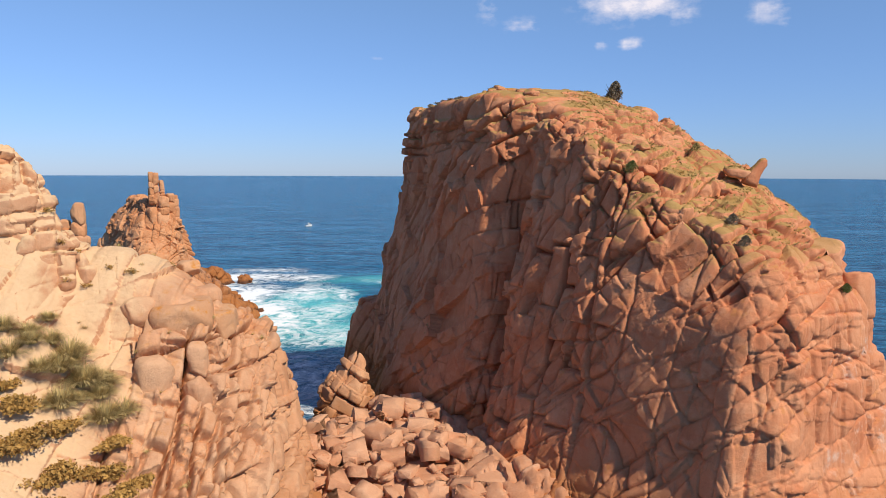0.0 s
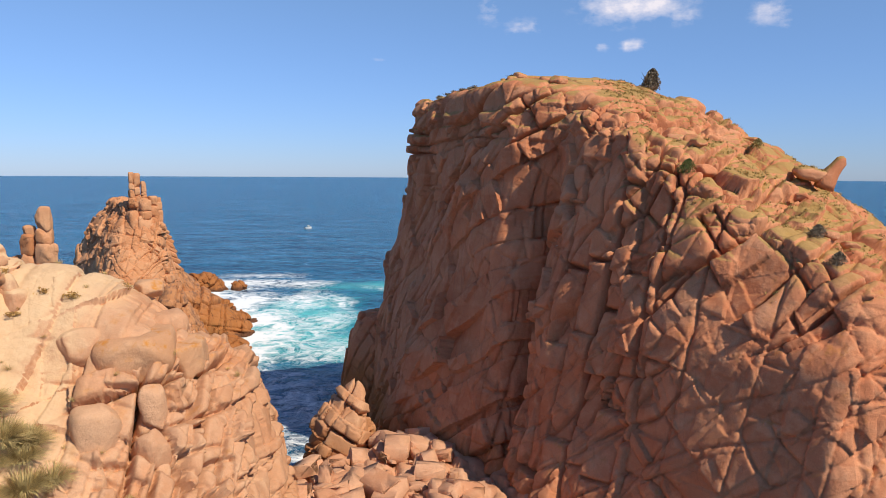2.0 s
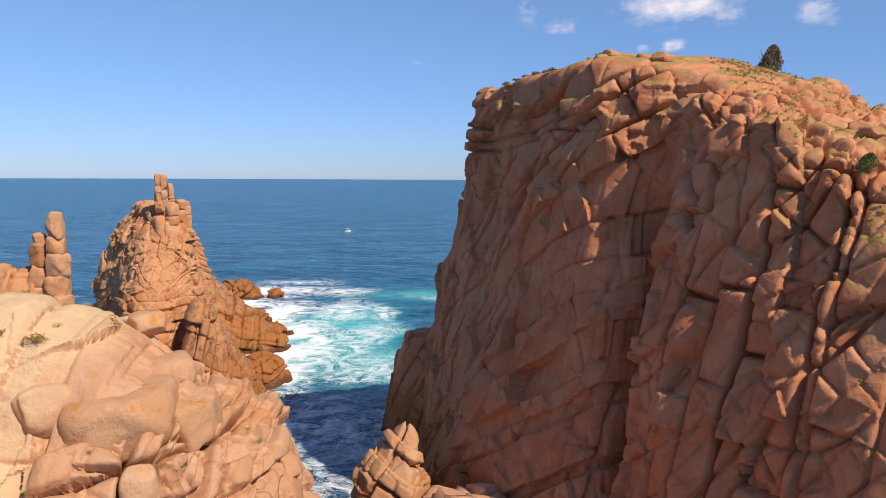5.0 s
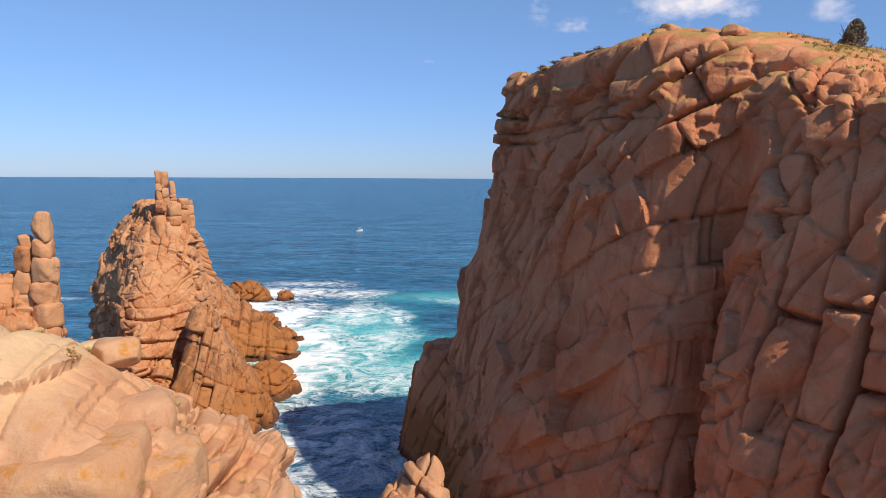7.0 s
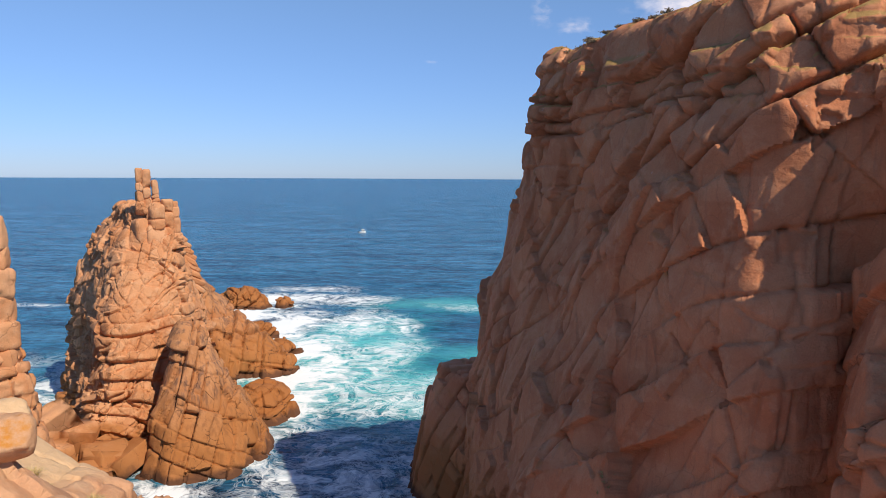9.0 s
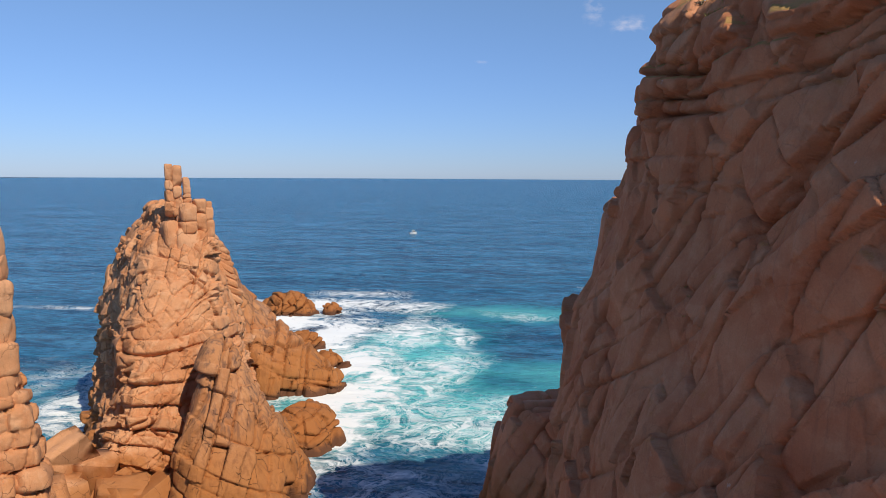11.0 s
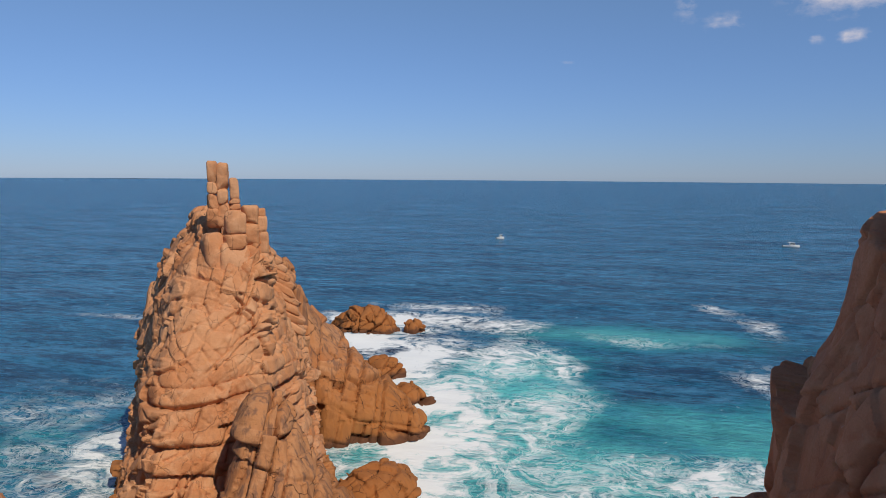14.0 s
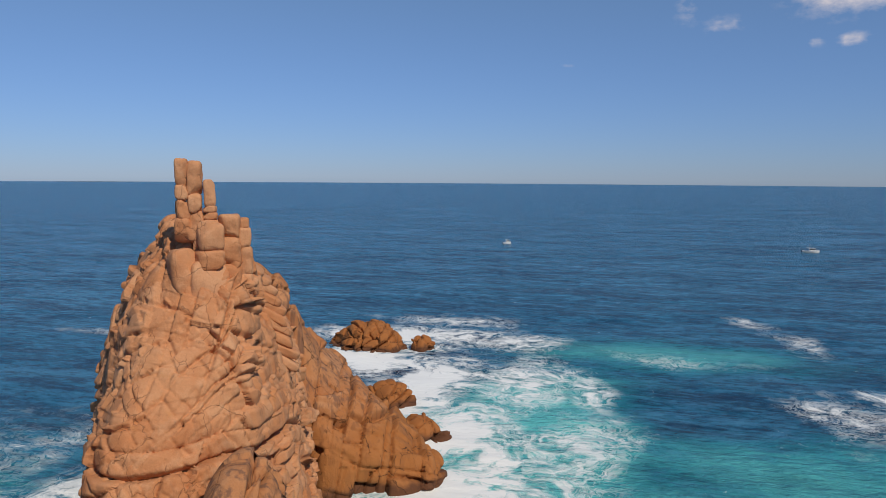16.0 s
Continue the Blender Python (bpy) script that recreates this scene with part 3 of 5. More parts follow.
spur = cliff("coastal_spur", [
    (-2.0, [(-12, 78), (-9, 66), (-11, 48), (-22, 32), (-45, 22), (-70, 30), (-75, 70), (-52, 84), (-30, 84), (-19, 82)]),
    (14.0, [(-15.5, 74), (-14.5, 66), (-14.5, 58), (-19, 46), (-30, 34), (-60, 34), (-66, 66), (-48, 78), (-28, 79), (-19, 77)]),
    (22.0, [(-17, 71), (-16.5, 66), (-17, 61), (-21, 56), (-30, 50), (-55, 44), (-60, 62), (-44, 76), (-28, 77), (-20, 74)]),
    (32.0, [(-24, 70), (-23, 66), (-25, 62), (-30, 59), (-40, 54), (-55, 52), (-57, 62), (-44, 74), (-31, 76), (-26, 73)])],
    [(-37.5, 57.5, 39), (-34, 58.5, 35), (-32.4, 60, 31.5), (-28.5, 61.8, 30.3), (-26, 67, 29.4), (-30, 56.6, 24), (-25.5, 56.6, 21.8), (-23, 60.3, 26.6), (-19.4, 62.6, 23.5),
     (-22, 54, 18), (-19.4, 59.6, 22.2), (-16.5, 59.4, 16), (-18.4, 64.3, 24), (-18.6, 68.3, 22), (-26, 69.6, 25.9), (-29, 76, 26), (-28, 44, 17), (-20, 46, 12), (-45, 50, 30), (-55, 60, 36),
     (-36, 66, 29), (-45, 70, 28)],
    0.4, [SPUR_BIG, SPUR_STEEP, SPUR_COLUMNS, SPUR_GULLY], M_SPUR, "pale sandy granite spur with eroded slopes and tussocks", "cliff", 23, 0.8, 0.8,
    face=(0.55, -0.6, 0.6), reach=lambda p: (p[:, 0] > -48) & (p[:, 2] > 8), parts=220, worn=(3.0, 0.36))

shoulder = cliff("granite_crag", [
    (27.0, [(-43, 54), (-32, 56.0), (-29.0, 61), (-33, 65), (-43, 65)]),
    (32.0, [(-43, 55), (-33.6, 57), (-31.0, 60), (-34, 64), (-43, 64)]),
    (35.0, [(-43, 56), (-34.8, 57.6), (-32.8, 60), (-35, 63), (-43, 63)]),
    (39.6, [(-43, 57), (-36.8, 58), (-35.2, 60), (-37, 62), (-43, 62)])],
    None, 0.36, [(joint_frame(84, 35, (1.7, 5.0, 2.6)), 0.45, 0.14, 0.55, 0.14, 0.9, True), (joint_frame(8, 35, (1.5, 2.6, 2.4)), 0.3, 0.14, 0.4, 0.14, 0.9, True)],
    M_SPUR, "tall fissured crag of pale granite above the sandy slope", "rock", 83, 0.9, 0.5, face=(0.55, -0.7, 0.4), split=2, parts=30, worn=(3.0, 0.4))

saddle = cliff("boulder_saddle", [
    (-2.0, [(-18, 104), (-24, 84), (-16, 62), (-4, 52), (14, 52), (16, 70), (4, 92), (-6, 104)]),
    (12.0, [(-12, 92), (-17, 80), (-14, 68), (-4, 64), (12, 62), (12, 74), (2, 88), (-6, 92)])],
    [(-6.5, 83.5, 8.2), (-13, 89, 6), (2, 77, 8.2), (10, 70, 9), (-14, 72, 7), (0, 67, 5.5), (6, 58, 2), (-12, 97, 1), (-5, 92, 6.5), (-10, 60, 2)],
    0.6, [(joint_frame(10, 20, (1.2, 2.2, 2.0)), 0.5, 0.3, 0.4, 0.3, 0.8, False)], M_FALL, "low rocky saddle buried in fallen red blocks", "rock", 31, 2.0, 0.5, face=(0, -0.5, 0.8), split=2, parts=50)

crag = cliff("pointed_crag", [
    (0.0, [(-18, 91), (-14.8, 86.5), (-9, 85.5), (-7, 90), (-10, 96), (-15, 96)]),
    (7.0, [(-16.4, 90.7), (-14.4, 87.8), (-10.2, 87.0), (-8.8, 90.5), (-10, 94), (-15, 93.5)]),
    (11.0, [(-15.2, 90.6), (-13.4, 88.8), (-10.4, 88.4), (-9.5, 91), (-10.6, 93.4), (-14.4, 92.4)]),
    (14.2, [(-13.6, 90.6), (-12, 89.4), (-10.4, 89.6), (-10.2, 91.4), (-11.6, 93), (-13.2, 92)])],
    [(-15.2, 90.5, 10.6), (-13.2, 91, 12.2), (-11.2, 91.6, 14.0), (-10.2, 90.5, 12.8), (-11.6, 94, 12.5), (-9, 90.5, 10.4), (-13.4, 87.5, 8.4)], 0.27,
    [(joint_frame(-30, 10, (1.5, 4.0, 3.0)), 0.3, 0.14, 0.5, 0.13, 0.7, True), (joint_frame(55, 10, (2.4, 3.4, 2.6)), 0.16, 0.14, 0.35, 0.12, 0.7, True)],
    M_SPUR, "pale pointed crag of split granite slabs", "rock", 37, 0.35, 0.3, face=(0.2, -0.9, 0.3), split=2, parts=40, worn=(2.5, 0.3))

STACK_BED = (joint_frame(-14, 20, (1.3, 5.0, 2.8)), 0.5, 0.18, 0.36, 0.15, 3.2, True, lambda p: 0.1 + 0.9 * ramp(p[:, 2] + 2.5 * wave_noise(p, 7.0, 5, 2), 19, 14))
STACK_STEEP = (joint_frame(84, 15, (2.2, 6.4, 2.8)), 0.42, 0.15, 0.5, 0.15, 1.8, True, lambda p: 0.14 + 0.86 * ramp(p[:, 2] + 2.5 * wave_noise(p, 7.0, 6, 2), 17, 24))
STACK_FINE = (joint_frame(42, 20, (1.05, 2.2, 1.6)), 0.24, 0.2, 0.34, 0.13, 1.4, True, lambda p: 0.25 + 0.75 * ramp(wave_noise(p, 10.0, 77, 2), -0.6, 0.0))
stack = cliff("sea_stack", [
    (-2.0, [(-67.5, 137), (-63, 129.5), (-57.5, 126.8), (-53.5, 130.5), (-51, 137), (-46, 146), (-52, 158), (-61, 168), (-64, 180), (-66, 196), (-80, 192), (-86, 175), (-82, 159), (-75, 148)]),
    (10.0, [(-62, 135), (-57.5, 131.5), (-53.2, 134.5), (-51.2, 139.5), (-50.5, 148), (-56.5, 160), (-62, 172), (-63, 185), (-74, 186), (-81, 172), (-79.2, 158.5), (-71.8, 148), (-66.2, 141)]),
    (19.0, [(-61.4, 138), (-58.5, 136), (-55, 138), (-52.2, 142.5), (-54.3, 150), (-59.3, 162), (-63.6, 174), (-68, 178), (-77, 170), (-78, 158.5), (-71, 149.5), (-65.6, 143)]),
    (25.0, [(-61.8, 141.5), (-58.5, 140), (-53.8, 142.5), (-54.6, 148), (-59.0, 158), (-65, 166), (-73, 165), (-75, 157.5), (-68.4, 149)]),
    (30.0, [(-60.6, 143.2), (-58, 142.2), (-54.6, 144.2), (-55, 147.5), (-58, 153), (-66, 160), (-72.5, 159), (-69.2, 154.6), (-63.4, 148.2)]),
    (34.0, [(-60.4, 144.0), (-58, 143.4), (-56.4, 144.6), (-56.8, 147), (-62, 151.5), (-68.4, 156.6), (-68.2, 154.2), (-62.2, 148)])],
    [(-58.8, 145.4, 31.6), (-54.8, 146.5, 29.0), (-56.5, 147.5, 30.6), (-61.5, 149.5, 31.4), (-68, 156, 32.2), (-73, 156.5, 28.5), (-75, 160, 21), (-66, 172, 21), (-58, 158, 24), (-66, 190, 6), (-48, 140, 14), (-60, 131, 12), (-80, 180, 10)],
    0.42, [STACK_BED, STACK_STEEP, STACK_FINE], M_STACK, "tall orange granite sea stack tapering to a narrow top", "sea stack", 41, 0.9, 1.0,
    face=(0.45, -0.85, 0.2), reach=lambda p: p[:, 1] < 172, parts=260, worn=(3.0, 0.36))

rib = cliff("rock_rib", [
    (-2.0, [(-52, 126), (-47, 124), (-40, 127), (-37, 134), (-39, 142), (-48, 146)]),
    (6.0, [(-50.9, 128.3), (-47.5, 127), (-42.5, 129.5), (-40.5, 135), (-43.5, 142), (-50, 142)]),
    (12.0, [(-50.0, 131.3), (-47.5, 130.1), (-44.6, 132.3), (-45, 137), (-48, 140), (-51, 139)]),
    (17.2, [(-49.6, 133.3), (-48, 132.2), (-46.4, 133.8), (-47.2, 136.5), (-49.6, 137)])],
    None, 0.38, [(joint_frame(76, 25, (2.0, 8.0, 3.4)), 0.45, 0.12, 0.4, 0.16, 1.3, True), (joint_frame(-22, 20, (3.0, 6.0, 3.0)), 0.2, 0.1, 0.26, 0.14, 1.6, True)],
    M_RUST, "ochre granite rib leaning against the foot of the sea stack", "rock", 47, 0.9, 0.7, face=(0.45, -0.85, 0.2))

promontory = cliff("promontory", [
    (-2.0, [(-45.8, 172), (-57, 165), (-62.8, 166), (-72.8, 178), (-68, 200), (-60, 194), (-50, 184), (-45.5, 177)]),
    (4.0, [(-47.6, 172.6), (-57, 166.3), (-62.3, 167), (-71.8, 178), (-66.8, 194), (-58, 188), (-50.5, 180), (-47.8, 176)]),
    (8.0, [(-52.3, 172.8), (-58, 168), (-62.3, 168), (-70.8, 177), (-65.8, 188), (-57, 182), (-53, 178)]),
    (14.0, [(-58.8, 171.6), (-62.3, 168.4), (-69.8, 175), (-67.8, 184), (-61, 180)]),
    (21.0, [(-61.4, 170), (-63.8, 167.5), (-69.8, 172), (-68.8, 180), (-63.8, 178)]),
    (27.0, [(-64.2, 169.6), (-66.8, 167), (-71.8, 171), (-69.8, 177)])],
    [(-48, 174.5, 3.0), (-53.4, 174.5, 7.6), (-56.6, 174.5, 10.4), (-58, 168.4, 8.4), (-61.2, 172, 14.6), (-62.2, 169.5, 21.0), (-65.2, 169, 25.4), (-68.8, 174, 25), (-64, 176, 17.6), (-52, 182, 3.5), (-60.8, 192, 3.5), (-61.8, 184, 9)],
    0.42, [(joint_frame(80, 25, (2.3, 8.0, 4.0)), 0.5, 0.16, 0.55, 0.18, 1.4, True), (joint_frame(-18, 25, (2.2, 4.4, 3.4)), 0.25, 0.14, 0.4, 0.14, 1.4, True, lambda p: ramp(p[:, 0], -60, -52))],
    M_RUST, "rust-brown rock promontory washed by surf", "rock", 53, 0.9, 1.0, face=(0.45, -0.85, 0.2), split=2)

tower = cliff("rock_tower", [
    (-2.0, [(-52.5, 115), (-55, 108.5), (-66, 105), (-84, 109), (-88, 124), (-70, 126), (-58, 121)]),
    (10.0, [(-54.8, 114.5), (-57, 111), (-66, 108.5), (-80, 111), (-82, 119), (-66, 120), (-57, 118)]),
    (18.0, [(-56.3, 114.3), (-58, 112), (-65, 110), (-76, 112), (-77, 118), (-65, 118.5), (-58, 117)]),
    (25.0, [(-62.3, 114), (-64, 112), (-73, 113), (-73, 117), (-64, 117)])],
    None, 0.42, [(joint_frame(8, 20, (1.7, 2.6, 2.4)), 0.32, 0.15, 0.5, 0.17, 0.7, True), STACK_STEEP], M_STACK, "weathered granite tower beside the stacked pillars", "rock", 59, 0.8, 0.4, face=(0.7, -0.7, 0.2), reach=lambda p: p[:, 0] > -70, split=2)

for outline, high, salt, note in (([(-87, 234), (-79, 229), (-71.5, 230), (-69.5, 235), (-75, 240), (-85, 240)], 5.0, 61, "rust-red sea rock ringed with white surf"),
                                  ([(-69, 234), (-65.5, 233), (-63.8, 237), (-66.5, 239.5), (-69, 238)], 2.6, 62, "small rust-red sea rock beside a larger one"),
                                  ([(-49.4, 147), (-44.4, 144.5), (-41.0, 146.5), (-39.6, 151), (-42.4, 156.5), (-48, 156)], 4.8, 63, "orange sea rock at the foot of the stack"),
                                  ([(-66, 199), (-60, 196), (-57, 200.5), (-62.5, 205)], 2.8, 64, "low dark rock awash beyond the promontory"),
                                  ([(-56.5, 187), (-51.5, 184.5), (-48.6, 187.5), (-52.5, 191)], 2.4, 65, "low dark rock awash beyond the promontory")):
    cx, cy = (sum(c) / len(outline) for c in zip(*outline))

    def shrink(f):
        return [(cx + (x - cx) * f, cy + (y - cy) * f) for x, y in outline]

    cliff("sea_rock", [(-2.0, shrink(1.15)), (0.4, shrink(1.02)), (high * 0.55, shrink(0.9)), (high * 0.85, shrink(0.66)), (high * 1.05, shrink(0.34))], None, 0.3,
          [(joint_frame(30, 30, (1.7, 5.0, 3.4)), 0.4, 0.2, 0.45, 0.18, 1.0, True), (joint_frame(78, 50, (2.0, 3.4, 2.6)), 0.25, 0.16, 0.3, 0.15, 0.9, True)], M_REEF, note, "rock", salt, 0.6, 1.0, face=(0.3, -0.8, 0.4), split=2, parts=14)


# ---- single blocks: stacked pillars, fallen boulders ----
def block_mesh(name, size, mat, rnd, cuts=3, worn=0.1):
    """A worn granite block: a box with uneven corners, cut by a few joint faces, its edges rounded off."""
    bm = bmesh.new()
    bmesh.ops.create_cube(bm, size=2)
    for v in bm.verts:
        v.co = Vector([c * rnd.uniform(0.78, 1.0) for c in v.co])
    for _ in range(cuts):
        n = Vector(rnd.normal(size=3)).normalized()
        far = max(v.co.dot(n) for v in bm.verts)
        got = bmesh.ops.bisect_plane(bm, geom=bm.verts[:] + bm.edges[:] + bm.faces[:], plane_co=n * far * rnd.uniform(0.62, 0.85), plane_no=n, clear_outer=True)
        bmesh.ops.contextual_create(bm, geom=[g for g in got["geom_cut"] if isinstance(g, bmesh.types.BMEdge)])
    for v in bm.verts:
        v.co = Vector([c * d / 2 for c, d in zip(v.co, size)])
    hull = bmesh.ops.convex_hull(bm, input=bm.verts[:])
    bmesh.ops.delete(bm, geom=[g for g in hull["geom_interior"] if isinstance(g, bmesh.types.BMVert)], context="VERTS")
    bmesh.ops.dissolve_limit(bm, angle_limit=0.05, verts=bm.verts[:], edges=bm.edges[:])
    bmesh.ops.bevel(bm, geom=bm.edges[:], offset=worn * min(size), segments=3, profile=0.6, affect="EDGES", clamp_overlap=True)
    bmesh.ops.triangulate(bm, faces=bm.faces[:])
    bmesh.ops.subdivide_edges(bm, edges=[e for e in bm.edges if e.calc_length() > 0.35 * min(size)], cuts=1, use_grid_fill=False)
    bmesh.ops.triangulate(bm, faces=bm.faces[:])
    bm.verts.ensure_lookup_table()
    V = np.array([v.co for v in bm.verts])
    F = np.array([[v.index for v in f.verts] for f in bm.faces])
    bm.normal_update()
    Nn = np.array([v.normal for v in bm.verts])
    bm.free()
    V = np.clip(V, -np.array(size) * 0.52, np.array(size) * 0.52)
    V += Nn * (0.035 * min(size) * wave_noise(V, min(size) * 0.7, int(rnd.integers(1000)), 2))[:, None]
    return mesh_of(name, V, F, mat, np.full(len(V), rnd.uniform(0, 1)))


def round_mesh(name, size, mat, rnd, cuts=6, power=3.2):
    """A weather-rounded boulder with a few flattened sides."""
    bm = bmesh.new()
    bmesh.ops.create_icosphere(bm, subdivisions=4, radius=1)
    V = np.array([v.co for v in bm.verts])
    F = np.array([[v.index for v in f.verts] for f in bm.faces])
    bm.free()
    V /= (np.abs(V) ** power).sum(1)[:, None] ** (1 / power)
    for _ in range(cuts):
        n = rnd.normal(size=3)
        n /= np.linalg.norm(n)
        over = V @ n - rnd.uniform(0.72, 1.0)
        V -= np.where(over > 0, over * over / (over + 0.12), 0)[:, None] * n
    V *= np.array(size) / 2
    m, salt = min(size), int(rnd.integers(1000))
    out = V / np.linalg.norm(V, axis=1, keepdims=True)
    V += out * (0.07 * m * wave_noise(V, 0.6 * m, salt, 3) - 0.06 * m * np.exp(-np.abs(wave_noise(V, 0.9 * m, salt + 3, 2)) * 16))[:, None]
    return mesh_of(name, V, F, mat, np.full(len(V), rnd.uniform(0, 1)))


def pile(name, label, category, mat, seed, base, courses, group=""):
    """A pillar of worn blocks standing one on another. courses: (width, depth, height, shift x, shift y)."""
    rnd = np.random.default_rng(seed)
    thing = tagged(new(name), label, category, group)
    thing.location = base
    z = 0.0
    for w, d, h, sx, sy in courses:
        ob = new("rock_block", round_mesh("rock_block", (w * 1.02, d * 1.02, h * 1.2), mat, rnd, 5, 5.0))
        ob.parent = thing
        ob.location = (sx, sy, z + h / 2)
        ob.rotation_euler = (rnd.uniform(-0.05, 0.05), rnd.uniform(-0.06, 0.06), rnd.uniform(-0.5, 0.5))
        z += h
    return thing


pile("stacked_pillar", "slender pillar of stacked round-edged granite blocks", "rock pillar", M_STACK, 5, (-58.7, 114.2, 15.5),
     [(3.4, 3.2, 3.2, 0, 0), (3.0, 3.0, 2.6, 0.1, 0), (2.7, 2.6, 2.6, -0.1, 0), (2.5, 2.4, 2.9, 0.1, 0), (2.2, 2.2, 2.2, 0, 0), (2.0, 2.0, 3.0, 0.1, 0)], "stacked pillars")
pile("stacked_pillar", "shorter pillar of stacked granite blocks beside a taller one", "rock pillar", M_STACK, 6, (-61.3, 114.6, 16),
     [(3.4, 3.4, 3.6, 0, 0), (3.0, 3.0, 3.0, 0.1, 0), (2.6, 2.6, 2.7, 0, 0), (2.2, 2.3, 2.8, 0.2, 0), (1.6, 1.7, 1.3, 0.2, 0)], "stacked pillars")
SIDE, NEARER = Vector((0.82, 0.57, 0)), Vector((0.57, -0.82, 0))
rnd = np.random.default_rng(21)
for off, fwd, base, courses in ((-0.5, 0.0, 30.6, [(1.15, 1.8), (1.0, 1.5), (0.95, 1.2), (0.95, 2.0)]), (0.45, 0.0, 30.6, [(1.2, 2.3), (1.0, 1.4), (1.0, 2.6)]),
                                (1.55, 0.1, 31.0, [(1.2, 1.3), (1.05, 0.6), (0.95, 0.5), (0.85, 2.0)]), (1.4, 0.9, 28.4, [(2.0, 1.5), (1.9, 2.2)]),
                                (3.0, 0.3, 26.4, [(1.9, 2.2), (1.8, 2.2), (1.6, 1.9)]), (4.2, 0.2, 25.2, [(1.2, 2.6), (1.1, 2.2), (0.95, 1.6), (0.7, 0.8)]),
                                (1.2, 1.0, 25.6, [(2.6, 3.4)]), (-0.6, 1.0, 26.0, [(2.0, 3.8)])):
    z = base
    for w, h in courses:
        ob = new("summit_block", round_mesh("summit_block", (w * 1.1, w * 1.3, h * 1.12), M_STACK, rnd, 3, 5.0))
        ob.parent = stack
        ob.location = Vector((-58.9, 145.0, z + h / 2)) + SIDE * off + NEARER * fwd
        ob.rotation_euler = (rnd.uniform(-0.05, 0.05), rnd.uniform(-0.06, 0.06), radians(35) + rnd.uniform(-0.25, 0.25))
        z += h
for n, (off, z, long) in enumerate(((5.0, 27.6, 3.0), (5.5, 26.7, 3.4), (5.9, 25.8, 3.6), (6.2, 24.9, 3.8), (6.5, 24.0, 4.0), (6.7, 23.1, 4.2), (7.0, 22.2, 4.2), (7.2, 21.2, 4.4), (7.4, 20.1, 4.6), (7.4, 19.0, 4.6))):
    ob = new("tilted_slab", round_mesh("tilted_slab", (long, 3.0, 0.95), M_STACK, rnd, 3, 4.5))
    ob.parent = stack
    ob.location = Vector((-58.9, 145.0, z)) + SIDE * off + NEARER * rnd.uniform(-7.4, -6.4)
    ob.rotation_euler = (rnd.uniform(-0.08, 0.08), 0.55 + rnd.uniform(-0.1, 0.1), radians(35) + rnd.uniform(-0.15, 0.15))
perched = tagged(new("perched_block"), "beaked granite block perched on the grassy shoulder", "boulder")
rnd = np.random.default_rng(12)
ob = new("base_slab", round_mesh("base_slab", (3.6, 1.8, 1.2), M_HEAD, rnd, 5, 3.0))
ob.parent, ob.location, ob.rotation_euler = perched, (31.4, 75.5, 37.5), (0.1, 0.16, 0.1)


def horn_mesh(name, spine, mat, rnd):
    """A bent, tapering stone horn along a spine of (x, z, half width, half depth)."""
    sides, V, F = 14, [], []
    for i, (x, z, w, d) in enumerate(spine):
        j = spine[min(i + 1, len(spine) - 1)]
        h = spine[max(i - 1, 0)]
        along = Vector((j[0] - h[0], 0, j[1] - h[1])).normalized()
        across = Vector((along.z, 0, -along.x))
        for n in range(sides):
            a = 2 * math.pi * n / sides
            c, e = math.cos(a), math.sin(a)
            k = (abs(c) ** 3 + abs(e) ** 3) ** (-1 / 3) * (1 + rnd.uniform(-0.05, 0.05))
            V.append(Vector((x, 0, z)) + across * (c * w * k) + Vector((0, e * d * k, 0)))
    for i in range(len(spine) - 1):
        for n in range(sides):
            F.append((i * sides + n, i * sides + (n + 1) % sides, (i + 1) * sides + (n + 1) % sides, (i + 1) * sides + n))
    F.append(tuple(range(sides))[::-1])
    F.append(tuple(range((len(spine) - 1) * sides, len(spine) * sides)))
    bm = bmesh.new()
    vs = [bm.verts.new(v) for v in V]
    for f in F:
        bm.faces.new([vs[q] for q in f])
    bmesh.ops.subdivide_edges(bm, edges=bm.edges[:], cuts=1, use_grid_fill=True, smooth=0.6)
    bmesh.ops.recalc_face_normals(bm, faces=bm.faces[:])
    me = bpy.data.meshes.new(name)
    bm.to_mesh(me)
    bm.free()
    for q in me.polygons:
        q.use_smooth = True
    me.materials.append(mat)
    return me


ob = new("beak", horn_mesh("beak", [(-0.7, -0.8, 0.8, 0.7), (-0.4, 0.0, 0.78, 0.68), (-0.05, 0.55, 0.62, 0.6), (0.36, 1.05, 0.54, 0.52), (0.66, 1.5, 0.5, 0.48), (0.78, 1.85, 0.36, 0.36), (0.8, 2.02, 0.14, 0.14)], M_HEAD, rnd))
ob.parent, ob.location = perched, (33.0, 75.3, 37.1)


def scatter(name, label, group, mats, seed, spots, size, category="boulder", variants=7, sink=0.25):
    rnd = np.random.default_rng(seed)
    kinds = [block_mesh(name, (1.0, rnd.uniform(0.5, 0.9), rnd.uniform(0.28, 0.7)), mats, rnd, cuts=3, worn=0.035) for _ in range(variants)]
    for x, y, z, s in spots:
        ob = tagged(new(name, kinds[int(rnd.integers(variants))]), label, category, group)
        k = s * size
        ob.location, ob.scale = (x, y, z + k * (0.5 - sink) * 0.8), (k, k, k)
        ob.rotation_euler = rnd.uniform(-0.45, 0.45, 3) + np.array((0, 0, rnd.uniform(0, 6.28)))


